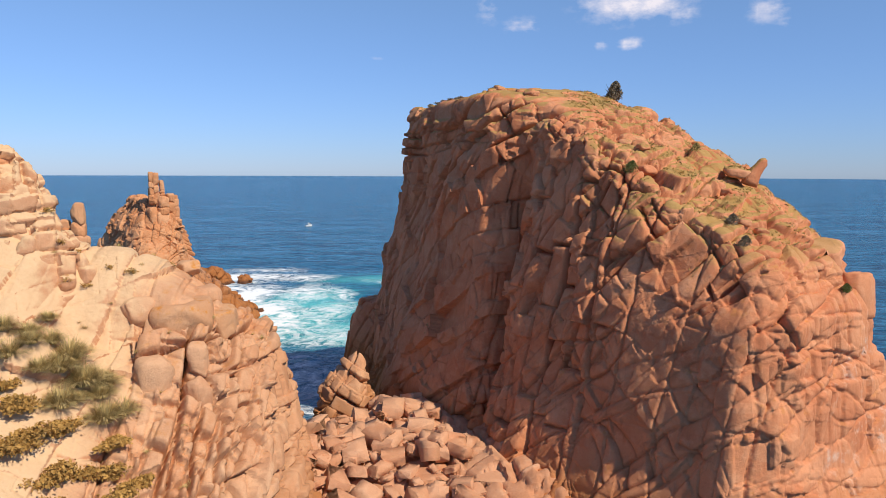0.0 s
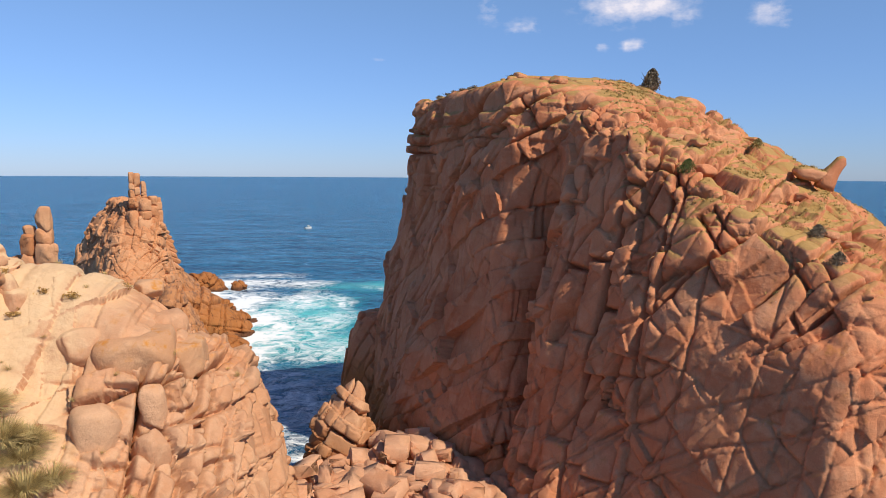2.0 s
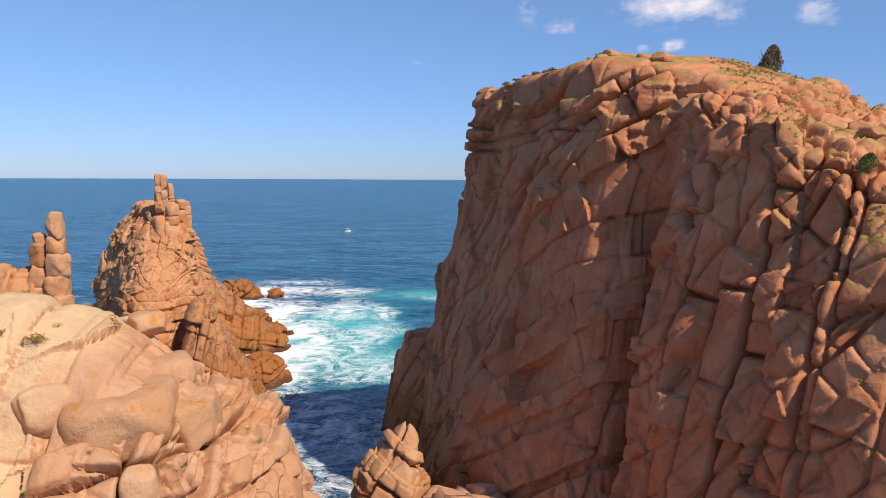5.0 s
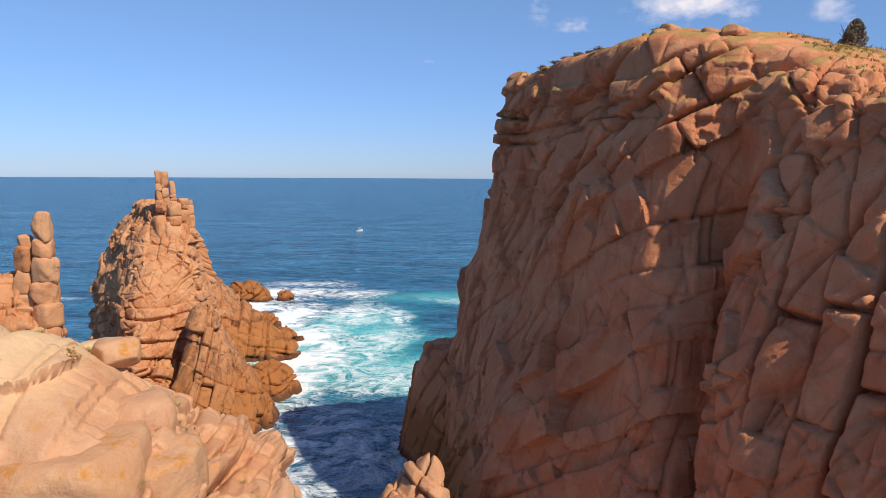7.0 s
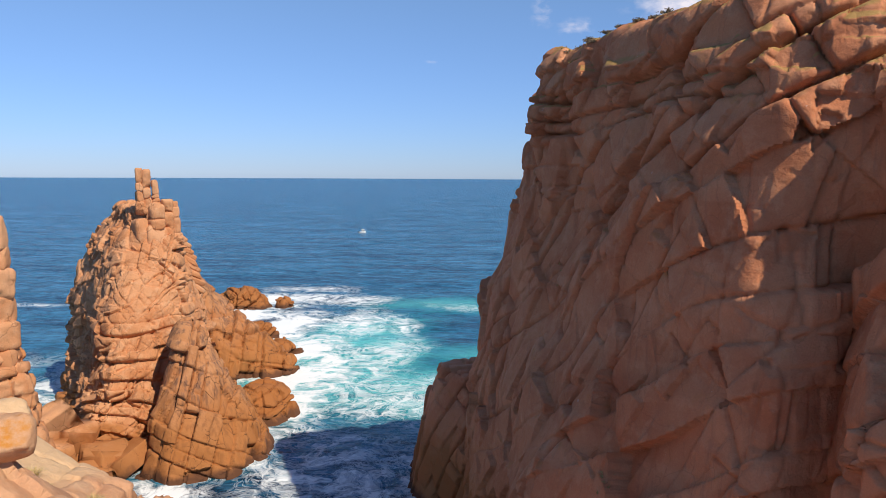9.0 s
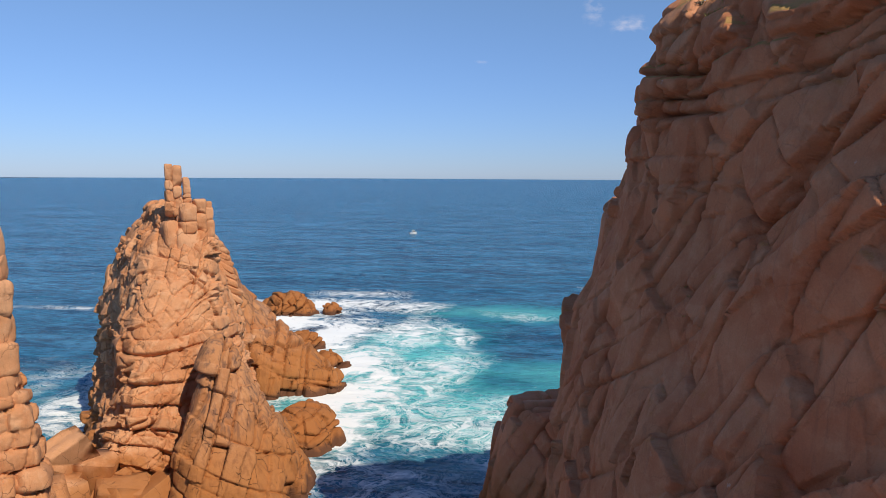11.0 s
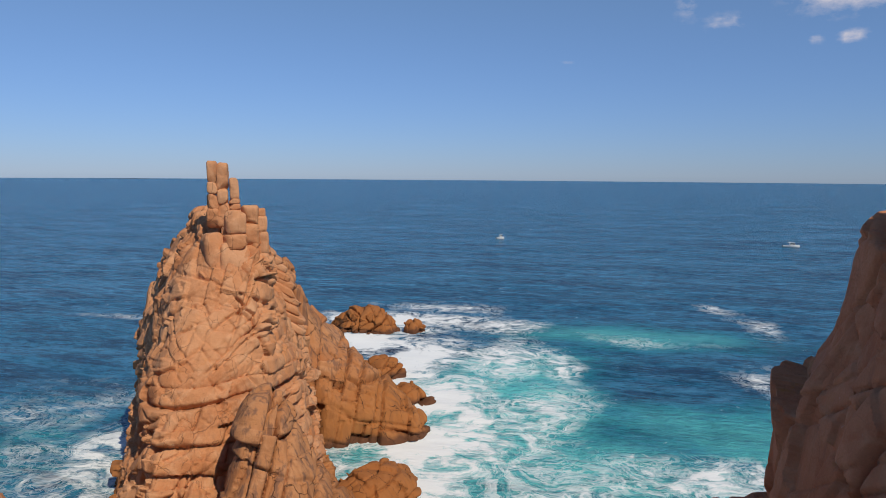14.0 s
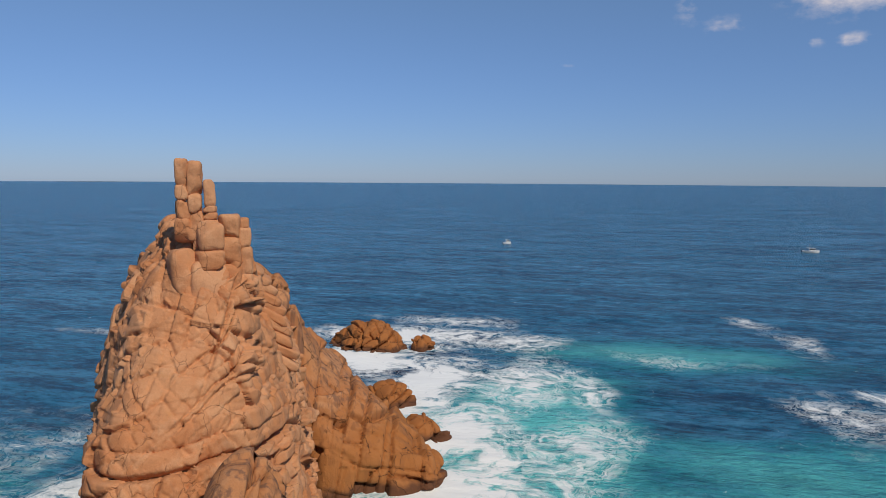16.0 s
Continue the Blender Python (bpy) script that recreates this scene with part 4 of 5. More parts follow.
def saddle_height(x, y):
    return float(height_sheet([(-6.5, 83.5, 8.2), (-13, 89, 6), (2, 77, 8.2), (10, 70, 9), (-14, 72, 7), (0, 67, 5.5), (6, 58, 2), (-12, 97, 1), (-5, 92, 6.5), (-10, 60, 2)],
                              np.array([x]), np.array([y]))[0])


rnd = np.random.default_rng(77)
spots = []
while len(spots) < 250:
    x, y = rnd.uniform(-15, 9), rnd.uniform(60, 92)
    if x > 3.5 and y > 76 or x > 0.27 * (84 - y) - 1 or x < -11 and y < 64 or x < -8 and y > 84:
        continue
    spots.append((x, y, saddle_height(x, y), float(np.clip(rnd.lognormal(-0.15, 0.62), 0.3, 2.3))))
scatter("boulder", "angular red granite boulder in the rockfall below the headland", "rockfall boulders", M_FALL, 3, [p for p in spots if p[0] > -4], 1.6, variants=9)
scatter("boulder", "sunlit pale granite boulder in the rockfall", "rockfall boulders", M_FALL, 6, [p for p in spots if p[0] <= -4], 1.6, variants=9)
spots = []
for _ in range(34):
    x, y = rnd.uniform(-74, -50), rnd.uniform(119, 131)
    spots.append((x, y, 0.3 + 2.2 * (x < -60), float(rnd.lognormal(0, 0.35))))
scatter("boulder", "rounded orange boulder heaped between the stacks", "boulders between the stacks", M_STACK, 4, spots, 3.2)

rnd = np.random.default_rng(31)
for at, size, turn in (((-65.2, 125.2, 4.2), (5.6, 4.6, 6.0), (0.1, 0.3, 0.4)), ((-63.0, 127.4, 4.4), (7.6, 5.0, 6.2), (0.1, -0.45, 0.9)), ((-60.4, 128.6, 3.2), (5.4, 4.6, 6.0), (0.2, 0.35, 0.2)),
                       ((-56.4, 127.6, 1.6), (6.0, 4.4, 3.8), (0.05, 0.1, 0.6)), ((-61.0, 124.2, 2.4), (5.0, 4.2, 4.4), (0.1, -0.1, 1.3))):
    ob = tagged(new("boulder", block_mesh("boulder", size, M_STACK, rnd, cuts=4, worn=0.06)), "great angular orange block wedged between the stacks", "boulder", "boulders between the stacks")
    ob.location, ob.rotation_euler = at, turn


# ---- plants ----
def leaf_material(name, a, b):
    m, nt, p = material(name)
    k = Nodes(nt)
    col = k.mix(k.noise(3.0, 3), a, b)
    tint = nt.nodes.new("ShaderNodeNewGeometry").outputs["Random Per Island"]
    col = k.mix(0.6, col, k.mix(tint, (0.55, 0.55, 0.5), (1.35, 1.3, 1.2)), "MULTIPLY")
    nt.links.new(col, p.inputs["Base Color"])
    p.inputs["Roughness"].default_value = 0.8
    return m


M_STRAW = leaf_material("dry_grass", (0.38, 0.28, 0.11), (0.62, 0.47, 0.21))
M_OLIVE = leaf_material("olive_grass", (0.28, 0.21, 0.06), (0.46, 0.34, 0.12))
M_GREEN = leaf_material("green_cushion", (0.07, 0.10, 0.02), (0.17, 0.19, 0.04))
M_GREY = leaf_material("grey_shrub", (0.13, 0.10, 0.07), (0.27, 0.21, 0.14))
M_BROWN = leaf_material("brown_shrub", (0.30, 0.16, 0.035), (0.50, 0.29, 0.08))
M_TWIG = leaf_material("twig_wood", (0.09, 0.065, 0.045), (0.16, 0.12, 0.085))

bpy.context.view_layer.update()
DG = bpy.context.evaluated_depsgraph_get()


def ground_at(x, y, below=80.0):
    """The first rock under a spot: height and normal."""
    hit, place, normal, *_ = scene.ray_cast(DG, Vector((x, y, below)), Vector((0, 0, -1)))
    return (place.z, normal) if hit else (None, None)


def blades(rnd, count, radius, height, width, droop=0.5):
    """Arching grass blades round a root: vertices and faces."""
    V, F = [], []
    for _ in range(count):
        a, r = rnd.uniform(0, 6.283), radius * rnd.uniform(0.05, 0.35)
        lean, h = rnd.uniform(0.15, 1.0), height * rnd.uniform(0.55, 1.0)
        d = np.array((math.cos(a), math.sin(a), 0))
        side = np.array((-d[1], d[0], 0)) * width
        n = len(V)
        for t, wd in ((0, 1.0), (0.4, 0.9), (0.75, 0.6), (1.0, 0.08)):
            c = d * (r + radius * lean * t ** 1.4) + np.array((0, 0, h * (t - droop * lean * t * t)))
            V += [c - side * wd, c + side * wd]
        F += [(n + 2 * q, n + 2 * q + 1, n + 2 * q + 3, n + 2 * q + 2) for q in range(3)]
    return np.array(V), np.array(F)


def crown(rnd, count, size, leaf):
    """Small leaf clumps in an uneven, gappy crown."""
    V, F = [], []
    knots = [rnd.normal(size=3) * 0.42 for _ in range(9)]
    for q in range(count):
        kn = knots[int(rnd.integers(len(knots)))]
        c = (kn + rnd.normal(size=3) * 0.26) * np.array(size) * 0.5
        c[2] = abs(c[2] + size[2] * 0.42)
        u = rnd.normal(size=3)
        u /= np.linalg.norm(u)
        w = np.cross(u, rnd.normal(size=3))
        w /= np.linalg.norm(w)
        s = leaf * rnd.uniform(0.5, 1.2)
        n = len(V)
        V += [c - u * s, c + w * s * 0.5, c + u * s, c - w * s * 0.5]
        F.append((n, n + 1, n + 2, n + 3))
    return np.array(V), np.array(F)


def dense_crown(rnd, count, size, leaf):
    """A tight wind-clipped crown, fuller at the base, with a ragged outline."""
    V, F = [], []
    for q in range(count):
        t = rnd.uniform(0, 1) ** 0.8
        a = rnd.uniform(0, 6.283)
        lump = 0.85 + 0.25 * math.sin(3 * a + 5 * t) + 0.12 * math.sin(7 * a - 9 * t)
        r = (1 - t) ** 0.55 * min(1, t * 6 + 0.5) * lump * rnd.uniform(0.0, 1.0) ** 0.4
        c = np.array((math.cos(a) * r * size[0] * 0.5 + 0.18 * size[0] * t, math.sin(a) * r * size[1] * 0.5, t * size[2]))
        u = rnd.normal(size=3)
        u /= np.linalg.norm(u)
        w = np.cross(u, rnd.normal(size=3))
        w /= np.linalg.norm(w)
        s = leaf * rnd.uniform(0.5, 1.2)
        n = len(V)
        V += [c - u * s, c + w * s * 0.6, c + u * s, c - w * s * 0.6]
        F.append((n, n + 1, n + 2, n + 3))
    return np.array(V), np.array(F)


def twigs(rnd, count, size):
    V, F = [], []
    for q in range(count):
        a = rnd.uniform(0, 6.283)
        tip = np.array((math.cos(a) * size[0] * 0.35, math.sin(a) * size[1] * 0.35, size[2] * rnd.uniform(0.5, 0.85)))
        side = np.array((-math.sin(a), math.cos(a), 0))
        n, r = len(V), 0.03 * size[2]
        for t, w in ((0, 1.0), (0.5, 0.7), (1.0, 0.25)):
            c = tip * t * np.array((t ** 0.6, t ** 0.6, 1)) if t else tip * 0
            for b in range(3):
                V.append(c + r * w * (side * math.cos(b * 2.09) + np.array((math.cos(a), math.sin(a), 0)) * math.sin(b * 2.09)))
        for lv in range(2):
            for b in range(3):
                F.append((n + 3 * lv + b, n + 3 * lv + (b + 1) % 3, n + 3 * lv + 3 + (b + 1) % 3, n + 3 * lv + 3 + b))
    return np.array(V), np.array(F)


def shrub(name, label, mat, x, y, size, seed, leaves=420, leaf=0.16, category="shrub", group="", from_z=80.0, shape=crown):
    z, _ = ground_at(x, y, from_z)
    if z is None:
        return None
    rnd = np.random.default_rng(seed)
    thing = tagged(new(name), label, category, group)
    thing.location = (x, y, z - 0.12)
    for nm, (V, F), m in (("branches", twigs(rnd, 9, size), M_TWIG), ("crown", shape(rnd, leaves, size, leaf), mat)):
        new(nm, mesh_of(nm, V, F, m)).parent = thing
    return thing


def tussocks(label, group, mat, spots, seed, size, count=90, kinds=4, width=0.009):
    rnd = np.random.default_rng(seed)
    made = [mesh_of("grass_tussock", *blades(rnd, count, 0.85, 1.0, width, 0.8), mat) for _ in range(kinds)]
    for x, y in spots:
        z, n = ground_at(x, y)
        if z is None:
            continue
        ob = tagged(new("grass_tussock", made[int(rnd.integers(kinds))]), label, "grass", group)
        k = size * rnd.uniform(0.6, 1.25)
        ob.location, ob.scale, ob.rotation_euler = (x, y, z - 0.08), (k, k, k * rnd.uniform(0.8, 1.1)), (0, 0, rnd.uniform(0, 6.28))


def turf(name, label, mat, spots, seed, height, count=7):
    """Short grass over a stretch of ground, as one sheet of tufts."""
    rnd = np.random.default_rng(seed)
    VV, FF, n = [], [], 0
    for x, y in spots:
        z, nn = ground_at(x, y)
        if z is None or nn.z < 0.45:
            continue
        V, F = blades(rnd, count, height * 0.9, height * rnd.uniform(0.6, 1.3), 0.02)
        VV.append(V + np.array((x, y, z - 0.03)))
        FF.append(F + n)
        n += len(V)
    return tagged(new(name, mesh_of(name, np.concatenate(VV), np.concatenate(FF), mat)), label, "grass", kind="stuff")


rnd = np.random.default_rng(5)
tussocks("big dry tussock of arching straw-coloured grass on the slope", "slope tussocks", M_STRAW,
         [(-31.5, 52.8), (-30.2, 53.6), (-29.0, 53.8), (-30.6, 51.8), (-28.9, 52.2), (-27.6, 53.2), (-27.2, 51.8), (-26.2, 53.0), (-31.8, 51.0), (-29.6, 50.8), (-28.0, 50.6),
          (-32.8, 52.2), (-25.4, 51.8), (-26.6, 54.2), (-30.9, 54.6), (-24.6, 53.2)], 8, 2.1, 900, width=0.012)
tussocks("small dry tussock between pale rocks", "small slope tussocks", M_STRAW,
         [(float(rnd.uniform(-33, -17)), float(rnd.uniform(50, 72))) for _ in range(46)], 9, 0.6, 160)
for n, (x, y, s) in enumerate(((-28.5, 47.0, 3.4), (-26.3, 46.4, 3.0), (-24.6, 48.0, 2.6), (-30.2, 48.5, 3.0), (-27.0, 48.8, 2.4), (-22.8, 47.2, 2.4), (-31.6, 49.6, 2.2), (-25.8, 44.4, 3.0), (-29.2, 45.2, 3.2),
                               (-22.0, 49.4, 1.8), (-24.0, 50.2, 1.8))):
    shrub("low_shrub", "low rust-brown shrub on the sandy slope", M_BROWN, x, y, (s, s, s * 0.36), 30 + n, 2600, 0.17, group="slope shrubs")
for n, (x, y) in enumerate(((-33.0, 59.3), (-31.2, 60.4), (-29.8, 59.0), (-28.6, 60.4), (-30.9, 57.8), (-27.0, 60.8), (-31.8, 58.6), (-26.0, 68.5), (-24.8, 64.4))):
    shrub("cushion_shrub", "small grey-brown cushion plant on pale sand", M_BROWN, x, y, (0.9, 0.9, 0.5), 50 + n, 140, 0.1, group="sand cushions")
shrub("dark_bush", "solitary dark wind-pruned bush on the headland", M_GREY, 22.7, 97, (2.7, 2.4, 2.5), 71, 5200, 0.12, shape=dense_crown)
for n in range(16):
    x, y = -3.4 + 0.62 * n + float(rnd.uniform(-0.5, 0.5)), 106.5 - 0.95 * n + float(rnd.uniform(-0.5, 1.2))
    shrub("rim_shrub", "low grey shrub along the headland's rim", M_GREY, x, y, (0.9, 0.9, 0.36), 80 + n, 500, 0.07, group="rim shrubs")
for n, (x, y, s, mat, text) in enumerate(((18.3, 70.2, 1.9, M_GREEN, "bright green cushion plant lodged in a cleft"), (26.2, 64.6, 1.7, M_GREY, "grey-brown shrub on a rocky shelf"),
                                          (26.2, 61.6, 1.6, M_GREY, "grey-brown shrub on a rocky shelf"), (24.4, 61.4, 1.2, M_GREY, "grey-brown shrub on a rocky shelf"),
                                          (36.6, 63.8, 1.3, M_GREEN, "green tuft beside bare rock"), (23.6, 71.4, 1.3, M_BROWN, "brown shrub below the grassy shoulder"),
                                          (27.5, 78.5, 1.6, M_OLIVE, "olive shrub on the grassy shoulder"))):
    shrub("shelf_shrub", text, mat, x, y, (s, s, s * 0.6), 110 + n, 1500, 0.07, shape=dense_crown)
area = []
while len(area) < 6200:
    x, y = float(rnd.uniform(-4, 42)), float(rnd.uniform(60, 112))
    soft = noise.noise(Vector((x * 0.16, y * 0.16, 3.0)))
    if (y > 66 + 0.2 * abs(x - 26) and x > 15 and soft > -0.12) or (y > 90 and x < 16 and soft > 0.12) or (x > 22 and y <= 70 and soft > 0.22):
        area.append((x, y))
turf("headland_grass", "sparse olive and straw grass over the headland's shoulder", M_OLIVE, area, 12, 0.3)

# ---- worn slabs along the headland's rim and shoulder ----
kinds = [round_mesh("rim_boulder", (w, w * 0.8, w * 0.48), M_HEAD, rnd, 6, 3.4) for w in (2.6, 2.1, 1.7, 3.0, 2.3)]
for n in range(56):
    if n < 28:
        t = rnd.uniform(0, 1)
        x, y = -4.5 + 16 * t + rnd.uniform(-0.4, 2.4), 109.5 - 23 * t + rnd.uniform(-0.5, 2.6)
    else:
        x, y = rnd.uniform(12, 37), rnd.uniform(62, 92)
    z, nn = ground_at(float(x), float(y))
    if z is None or z < 28 or nn.z < 0.5 or math.hypot(x - 33, y - 75.5) < 5:
        continue
    ob = tagged(new("rim_boulder", kinds[int(rnd.integers(len(kinds)))]), "rounded weathered slab lying on the headland's top", "boulder", "rim boulders")
    k = rnd.uniform(0.5, 0.95)
    ob.location, ob.scale = (x, y, z - 0.12 * k), (k, k, k)
    ob.rotation_euler = (rnd.uniform(-0.2, 0.2), rnd.uniform(-0.2, 0.2), rnd.uniform(0, 6.28))

# ---- loose blocks on the spur ----
for x, y, z, size, turn, mat, text in (
        (40.2, 68.0, 25.8, (3.6, 3.6, 5.0), 0.4, M_HEAD, "tall rounded red boulder at the edge of the shoulder"),
        (37.6, 70.2, 29.4, (4.8, 4.2, 3.4), 0.9, M_HEAD, "smooth red boulder bedded in the grassy shoulder"),
        (-28.6, 73.2, None, (2.4, 2.2, 2.1), 0.5, M_SPUR, "pale squared boulder at the end of the spur"),
        (-24.4, 67.6, None, (2.2, 2.0, 1.5), 0.3, M_CAP, "rounded pale boulder with an orange lichen cap"),
        (-23.0, 61.8, 24.7, (5.4, 6.4, 3.8), 0.25, M_CAP, "great smooth domed boulder of pink granite on the spur"),
        (-22.6, 65.8, 25.3, (3.4, 3.8, 3.2), 0.6, M_SPUR, "smooth rounded boulder with a sheer pink side"),
        (-20.6, 64.0, 23.6, (3.6, 4.4, 3.8), 0.2, M_CAP, "smooth boulder stained with orange lichen"),
        (-26.0, 59.8, 25.6, (2.6, 2.4, 2.6), 0.9, M_SPUR, "round pink boulder bedded in pale sand"),
        (-26.8, 62.4, 27.4, (2.6, 2.2, 1.9), 0.1, M_SPUR, "round pink boulder bedded in pale sand"),
        (-23.4, 56.4, 20.8, (3.0, 2.8, 3.6), 0.7, M_SPUR, "leaning split boulder above the dry tussocks"),
        (-20.6, 58.6, None, (1.8, 1.7, 3.2), 0.4, M_SPUR, "upright pale block on the spur"),
        (-20.2, 57.4, None, (2.1, 2.0, 2.8), 1.1, M_SPUR, "upright pale block on the spur")):
    if z is None:
        z = ground_at(x, y)[0] + size[2] * 0.25
    ob = tagged(new("boulder", round_mesh("boulder", size, mat, rnd, 6, 3.6)), text, "boulder")
    ob.location, ob.rotation_euler = (x, y, z), (0.05, -0.08, turn)


# ---- boats ----
def plain(name, colour, rough=0.4):
    m, nt, p = material(name)
    k = Nodes(nt)
    nt.links.new(k.mix(k.noise(4.0, 3), [c * 0.85 for c in colour], colour), p.inputs["Base Color"])
    p.inputs["Roughness"].default_value = rough
    return m


M_WHITE, M_NAVY, M_DARK = plain("boat_white", (0.8, 0.8, 0.78)), plain("boat_navy", (0.03, 0.05, 0.09)), plain("boat_glass", (0.02, 0.025, 0.03), 0.15)
M_GREYP = plain("boat_grey", (0.35, 0.36, 0.37))


def box_bm(size, at, taper=0.0):
    bm = bmesh.new()
    bmesh.ops.create_cube(bm, size=1)
    for v in bm.verts:
        k = 1 - taper * (v.co.z + 0.5)
        v.co = Vector((v.co.x * size[0] * k + at[0], v.co.y * size[1] * k + at[1], v.co.z * size[2] + at[2]))
    bmesh.ops.bevel(bm, geom=bm.edges[:], offset=min(size) * 0.12, segments=2, affect="EDGES")
    return bm


def part(name, bm, mat, parent, label=""):
    me = bpy.data.meshes.new(name)
    bm.to_mesh(me)
    bm.free()
    me.materials.append(mat)
    ob = tagged(new(name, me), label)
    ob.parent = parent
    return ob


def boat(label, length, beam, hull_mat, place, turn, mast):
    """A small motor boat: hull with a raked bow, deck, wheelhouse with windows, rail, mast and outboard."""
    thing = tagged(new("motor_boat"), label, "boat", "boats at anchor")
    bm = bmesh.new()
    rings = []
    for t in np.linspace(0, 1, 9):
        w = beam / 2 * (1 - max(0, (t - 0.45) / 0.55) ** 2.2)
        sheer = 0.75 + 0.45 * t * t
        rings.append([bm.verts.new(c) for c in ((length * (t - 0.5), -w, sheer), (length * (t - 0.5) * 0.97, -w * 0.8, 0.05), (length * (t - 0.5) * 0.94, 0, -0.35),
                                                (length * (t - 0.5) * 0.97, w * 0.8, 0.05), (length * (t - 0.5), w, sheer))])
    for r0, r1 in zip(rings, rings[1:]):
        for q in range(4):
            bm.faces.new((r0[q], r0[q + 1], r1[q + 1], r1[q]))
    bm.faces.new(rings[0])
    for r0, r1 in zip(rings, rings[1:]):
        bm.faces.new((r0[4], r0[0], r1[0], r1[4]))
    bmesh.ops.remove_doubles(bm, verts=bm.verts[:], dist=0.01)
    bmesh.ops.recalc_face_normals(bm, faces=bm.faces[:])
    part("hull", bm, hull_mat, thing)
    house = part("wheelhouse", box_bm((length * 0.34, beam * 0.72, 1.35), (length * 0.06, 0, 1.5), 0.12), M_WHITE, thing)
    part("roof", box_bm((length * 0.42, beam * 0.8, 0.1), (length * 0.03, 0, 2.22)), M_WHITE, thing)
    for sx, sy, wx, wy in ((0.06, 0.35, 0.26, 0.04), (0.06, -0.35, 0.26, 0.04)):
        part("window", box_bm((length * wx, beam * wy, 0.5), (length * sx, beam * sy * 0.95, 1.7)), M_DARK, house)
    part("windscreen", box_bm((0.06, beam * 0.55, 0.5), (length * 0.215, 0, 1.7)), M_DARK, house)
    part("engine", box_bm((0.5, 0.45, 0.9), (-length * 0.52, 0, 0.6), 0.2), M_NAVY, thing)
    if mast:
        part("mast", box_bm((0.09, 0.09, 2.2), (-length * 0.1, 0, 3.2)), M_GREYP, thing)
        part("aerial", box_bm((0.05, 0.05, 1.6), (-length * 0.22, 0.4, 2.9)), M_GREYP, thing)
    for side in (-1, 1):
        part("bow_rail", box_bm((length * 0.36, 0.05, 0.05), (length * 0.26, side * beam * 0.3, 1.55)), M_GREYP, thing)
    thing.matrix_world = pose(*place, 0, 0, turn)
    return thing


boat("white motor boat lying at anchor offshore", 4.8, 2.0, M_WHITE, (-90.7, 479.6, -0.1), 35, False)
boat("white fishing boat with a wheelhouse and masts at anchor", 8.0, 2.8, M_WHITE, (62, 483, -0.1), -4, True)


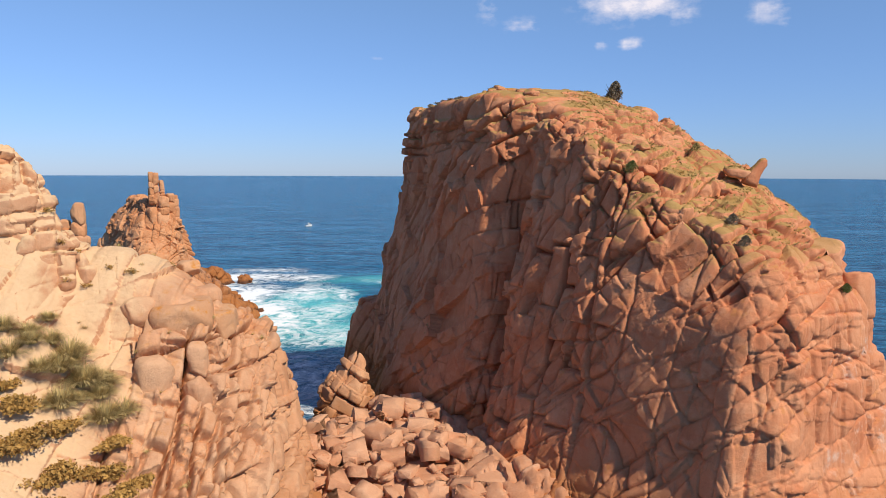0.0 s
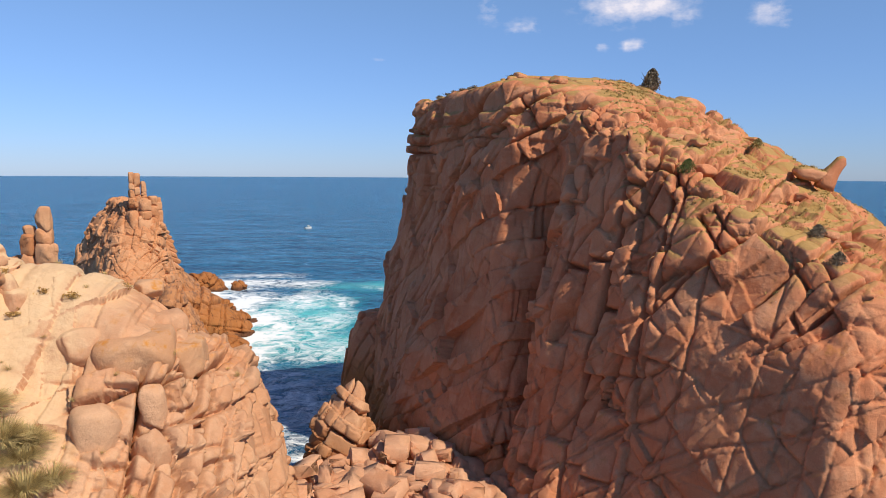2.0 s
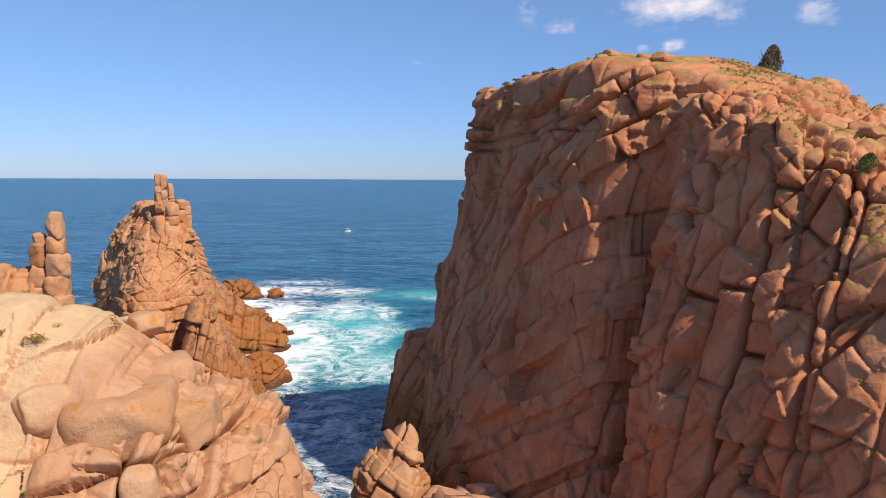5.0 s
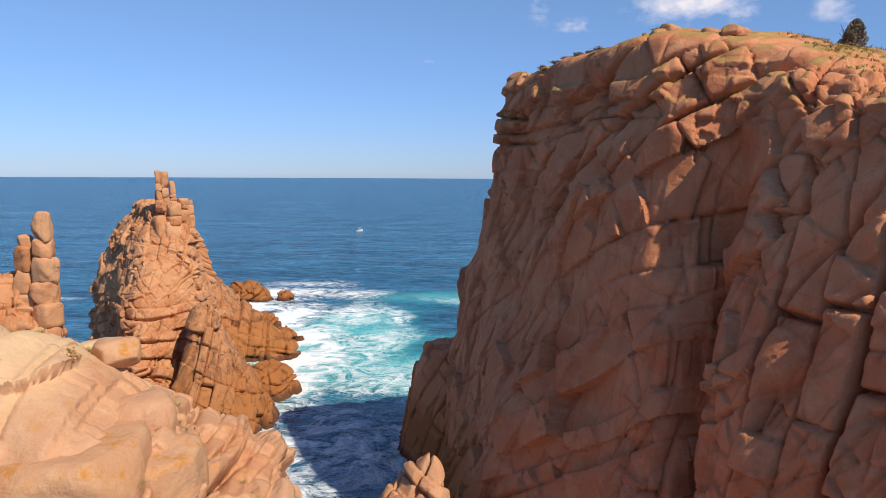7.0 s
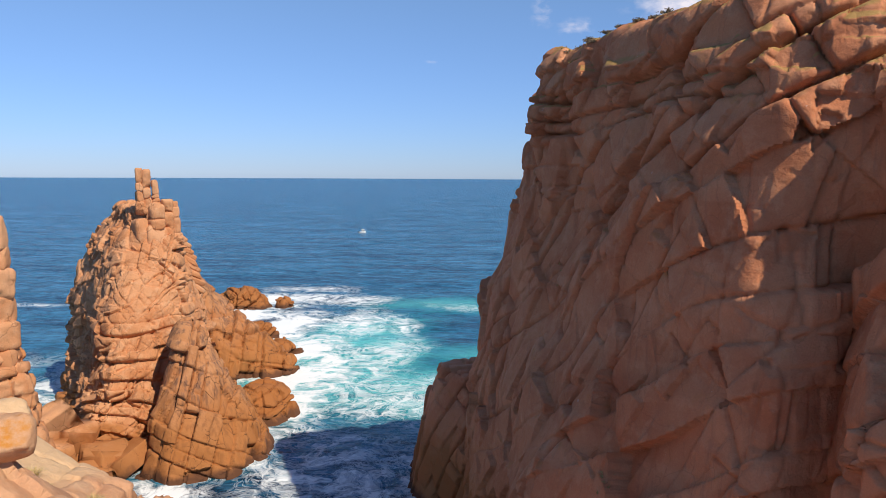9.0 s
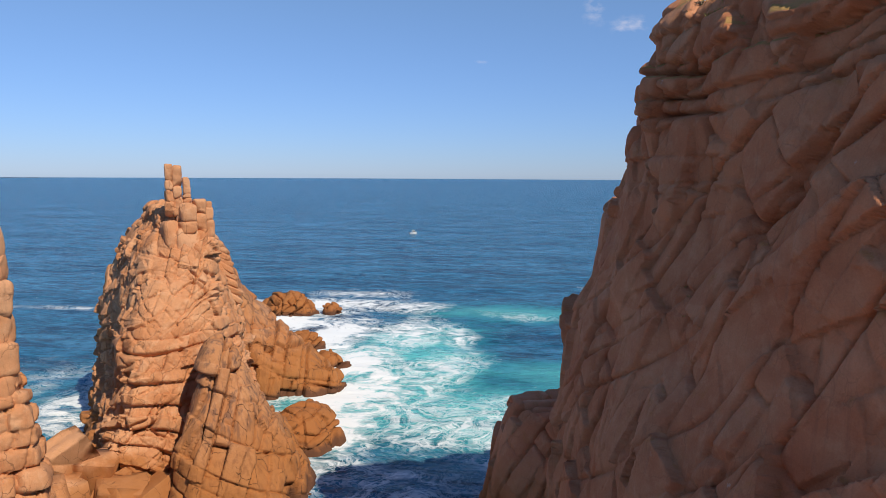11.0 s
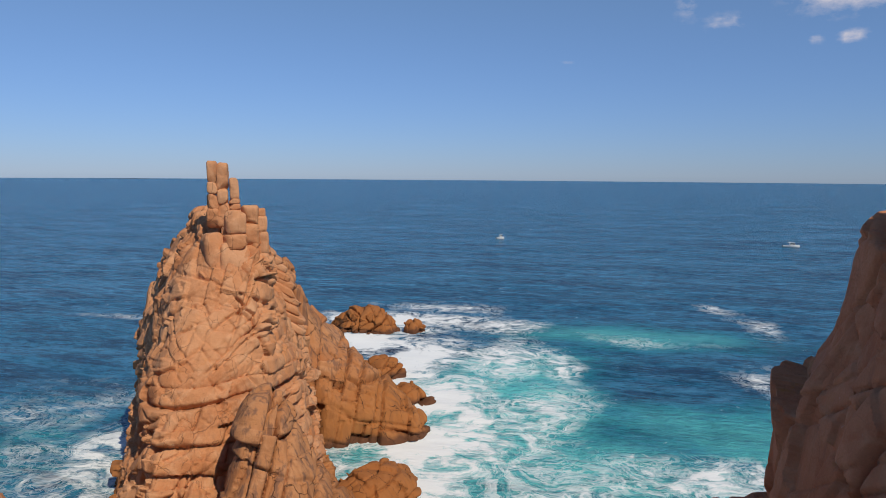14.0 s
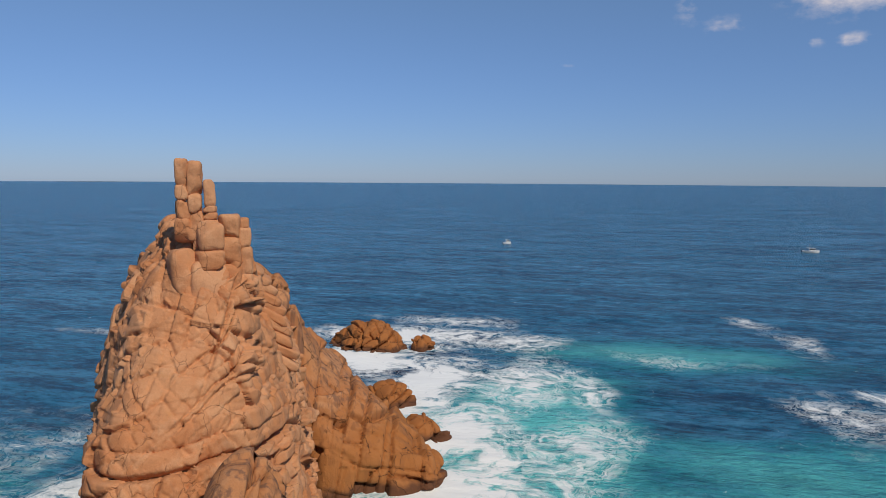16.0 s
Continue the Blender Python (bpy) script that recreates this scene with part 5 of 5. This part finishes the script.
# ---- the sea ----
def sea_sheet():
    xs = np.r_[-4900, -3500, -2200, -1300, -800, -500, -330, -230, -170, np.arange(-130, 70.1, 0.8), 90, 130, 200, 330, 520, 800, 1300, 2200, 3500, 4900]
    ys = np.r_[-4900, -3000, -1500, -700, -300, -120, -40, 20, 60, 90, np.arange(104, 300.1, 0.8), np.geomspace(304, 4900, 60)]
    X, Y = np.meshgrid(xs, ys, indexing="ij")
    P = np.stack([X.ravel(), Y.ravel(), np.zeros(X.size)], 1)
    R = np.hypot(P[:, 0], P[:, 1])
    P[:, :2] *= np.minimum(1, 4950 / np.maximum(R, 1))[:, None]
    x, y = P[:, 0], P[:, 1]
    near = np.clip(1 - np.hypot(x + 30, y - 190) / 190, 0, 1) ** 0.5
    z = near * (0.35 * wave_noise(P * (1, 2.2, 1), 24, 3, 2) + 0.16 * wave_noise(P * (1, 1.8, 1), 6, 8, 3))
    P[:, 2] = z - 0.1

    def blob(cx, cy, rx, ry, turn=0):
        c, s = math.cos(radians(turn)), math.sin(radians(turn))
        u, v = (x - cx) * c + (y - cy) * s, -(x - cx) * s + (y - cy) * c
        return np.exp(-((u / rx) ** 2 + (v / ry) ** 2))

    shore = np.full(len(x), 1e9)
    for poly in SHORES:
        shore = np.minimum(shore, plan_distance(poly, x, y))
    hug = np.exp(-np.maximum(shore, 0) / 4.0)
    surf = ((1.2, -60, 206, 9, 26, -12), (1.1, -48, 190, 8, 16, -10), (1.15, -74, 224, 17, 10, 0), (1.05, -43, 172, 7, 20, -20), (1.1, -41, 154, 7, 12, 0),
            (1.0, -74, 248, 26, 9, 8), (0.8, -50, 248, 14, 8, 0), (0.6, -66, 266, 22, 9, 5), (0.85, -42, 218, 9, 18, -10), (0.75, -34, 178, 9, 26, -15), (0.75, -30, 213, 4, 12, 12),
            (0.6, -29, 160, 14, 16, 0), (0.42, -12, 240, 20, 6, 4), (0.66, -5, 169, 19, 9, 6), (0.6, -12, 152, 16, 12, 0), (0.44, 4, 285, 6, 14, 25), (0.5, 13, 262, 6, 14, 10),
            (1.0, 18, 222, 6, 6, 0), (0.52, 9, 212, 11, 14, 15), (0.55, -134, 231, 16, 4, 4), (0.38, -102, 168, 17, 18, 0), (0.4, -92, 146, 14, 20, 0),
            (1.0, -46, 122, 5, 5, 0), (0.66, -28, 124, 15, 22, 0), (0.6, -22, 104, 9, 14, 0))
    foam = np.maximum.reduce([0.6 * hug] + [g * blob(cx, cy, rx, ry, turn) for g, cx, cy, rx, ry, turn in surf])
    shoal = np.maximum.reduce([1.4 * blob(-40, 186, 21, 46, -6), 0.95 * blob(-19, 244, 38, 15, 4), 1.1 * blob(-20, 164, 30, 21), 0.85 * blob(-3, 186, 32, 26), 0.6 * blob(-98, 150, 26, 34), 0.45 * hug])
    shoal = shoal * (1 - 0.75 * blob(-10, 207, 14, 10, -8))
    nx, ny = len(xs), len(ys)
    I = np.arange(nx * ny).reshape(nx, ny)
    Q = np.stack([I[:-1, :-1], I[1:, :-1], I[1:, 1:], I[:-1, 1:]], -1).reshape(-1, 4)
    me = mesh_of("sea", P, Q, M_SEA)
    for nm, val in (("foam", foam), ("shoal", shoal)):
        me.attributes.new(nm, "FLOAT", "POINT").data.foreach_set("value", val.astype(np.float32))
    return tagged(new("water", me), "blue-green sea with white foam round the rocks", "sea", kind="structure")


SHORES = [
    [(-72, 129), (-60, 125), (-47, 124.5), (-39, 130), (-39, 143), (-50, 156), (-55, 166), (-43.5, 173), (-47, 184), (-58, 196), (-80, 192), (-88, 172), (-87, 158), (-80, 144)],
    [(-52, 115), (-55, 108), (-66, 105), (-88, 109), (-88, 124), (-58, 121)],
    [(-19, 134), (-17.5, 122), (-12, 106), (-9, 94), (60, 90), (50, 135), (15, 142), (-8, 140)],
    [(-84, 232), (-74, 228), (-68, 230), (-62, 238), (-70, 242), (-82, 240)],
]
sea = sea_sheet()
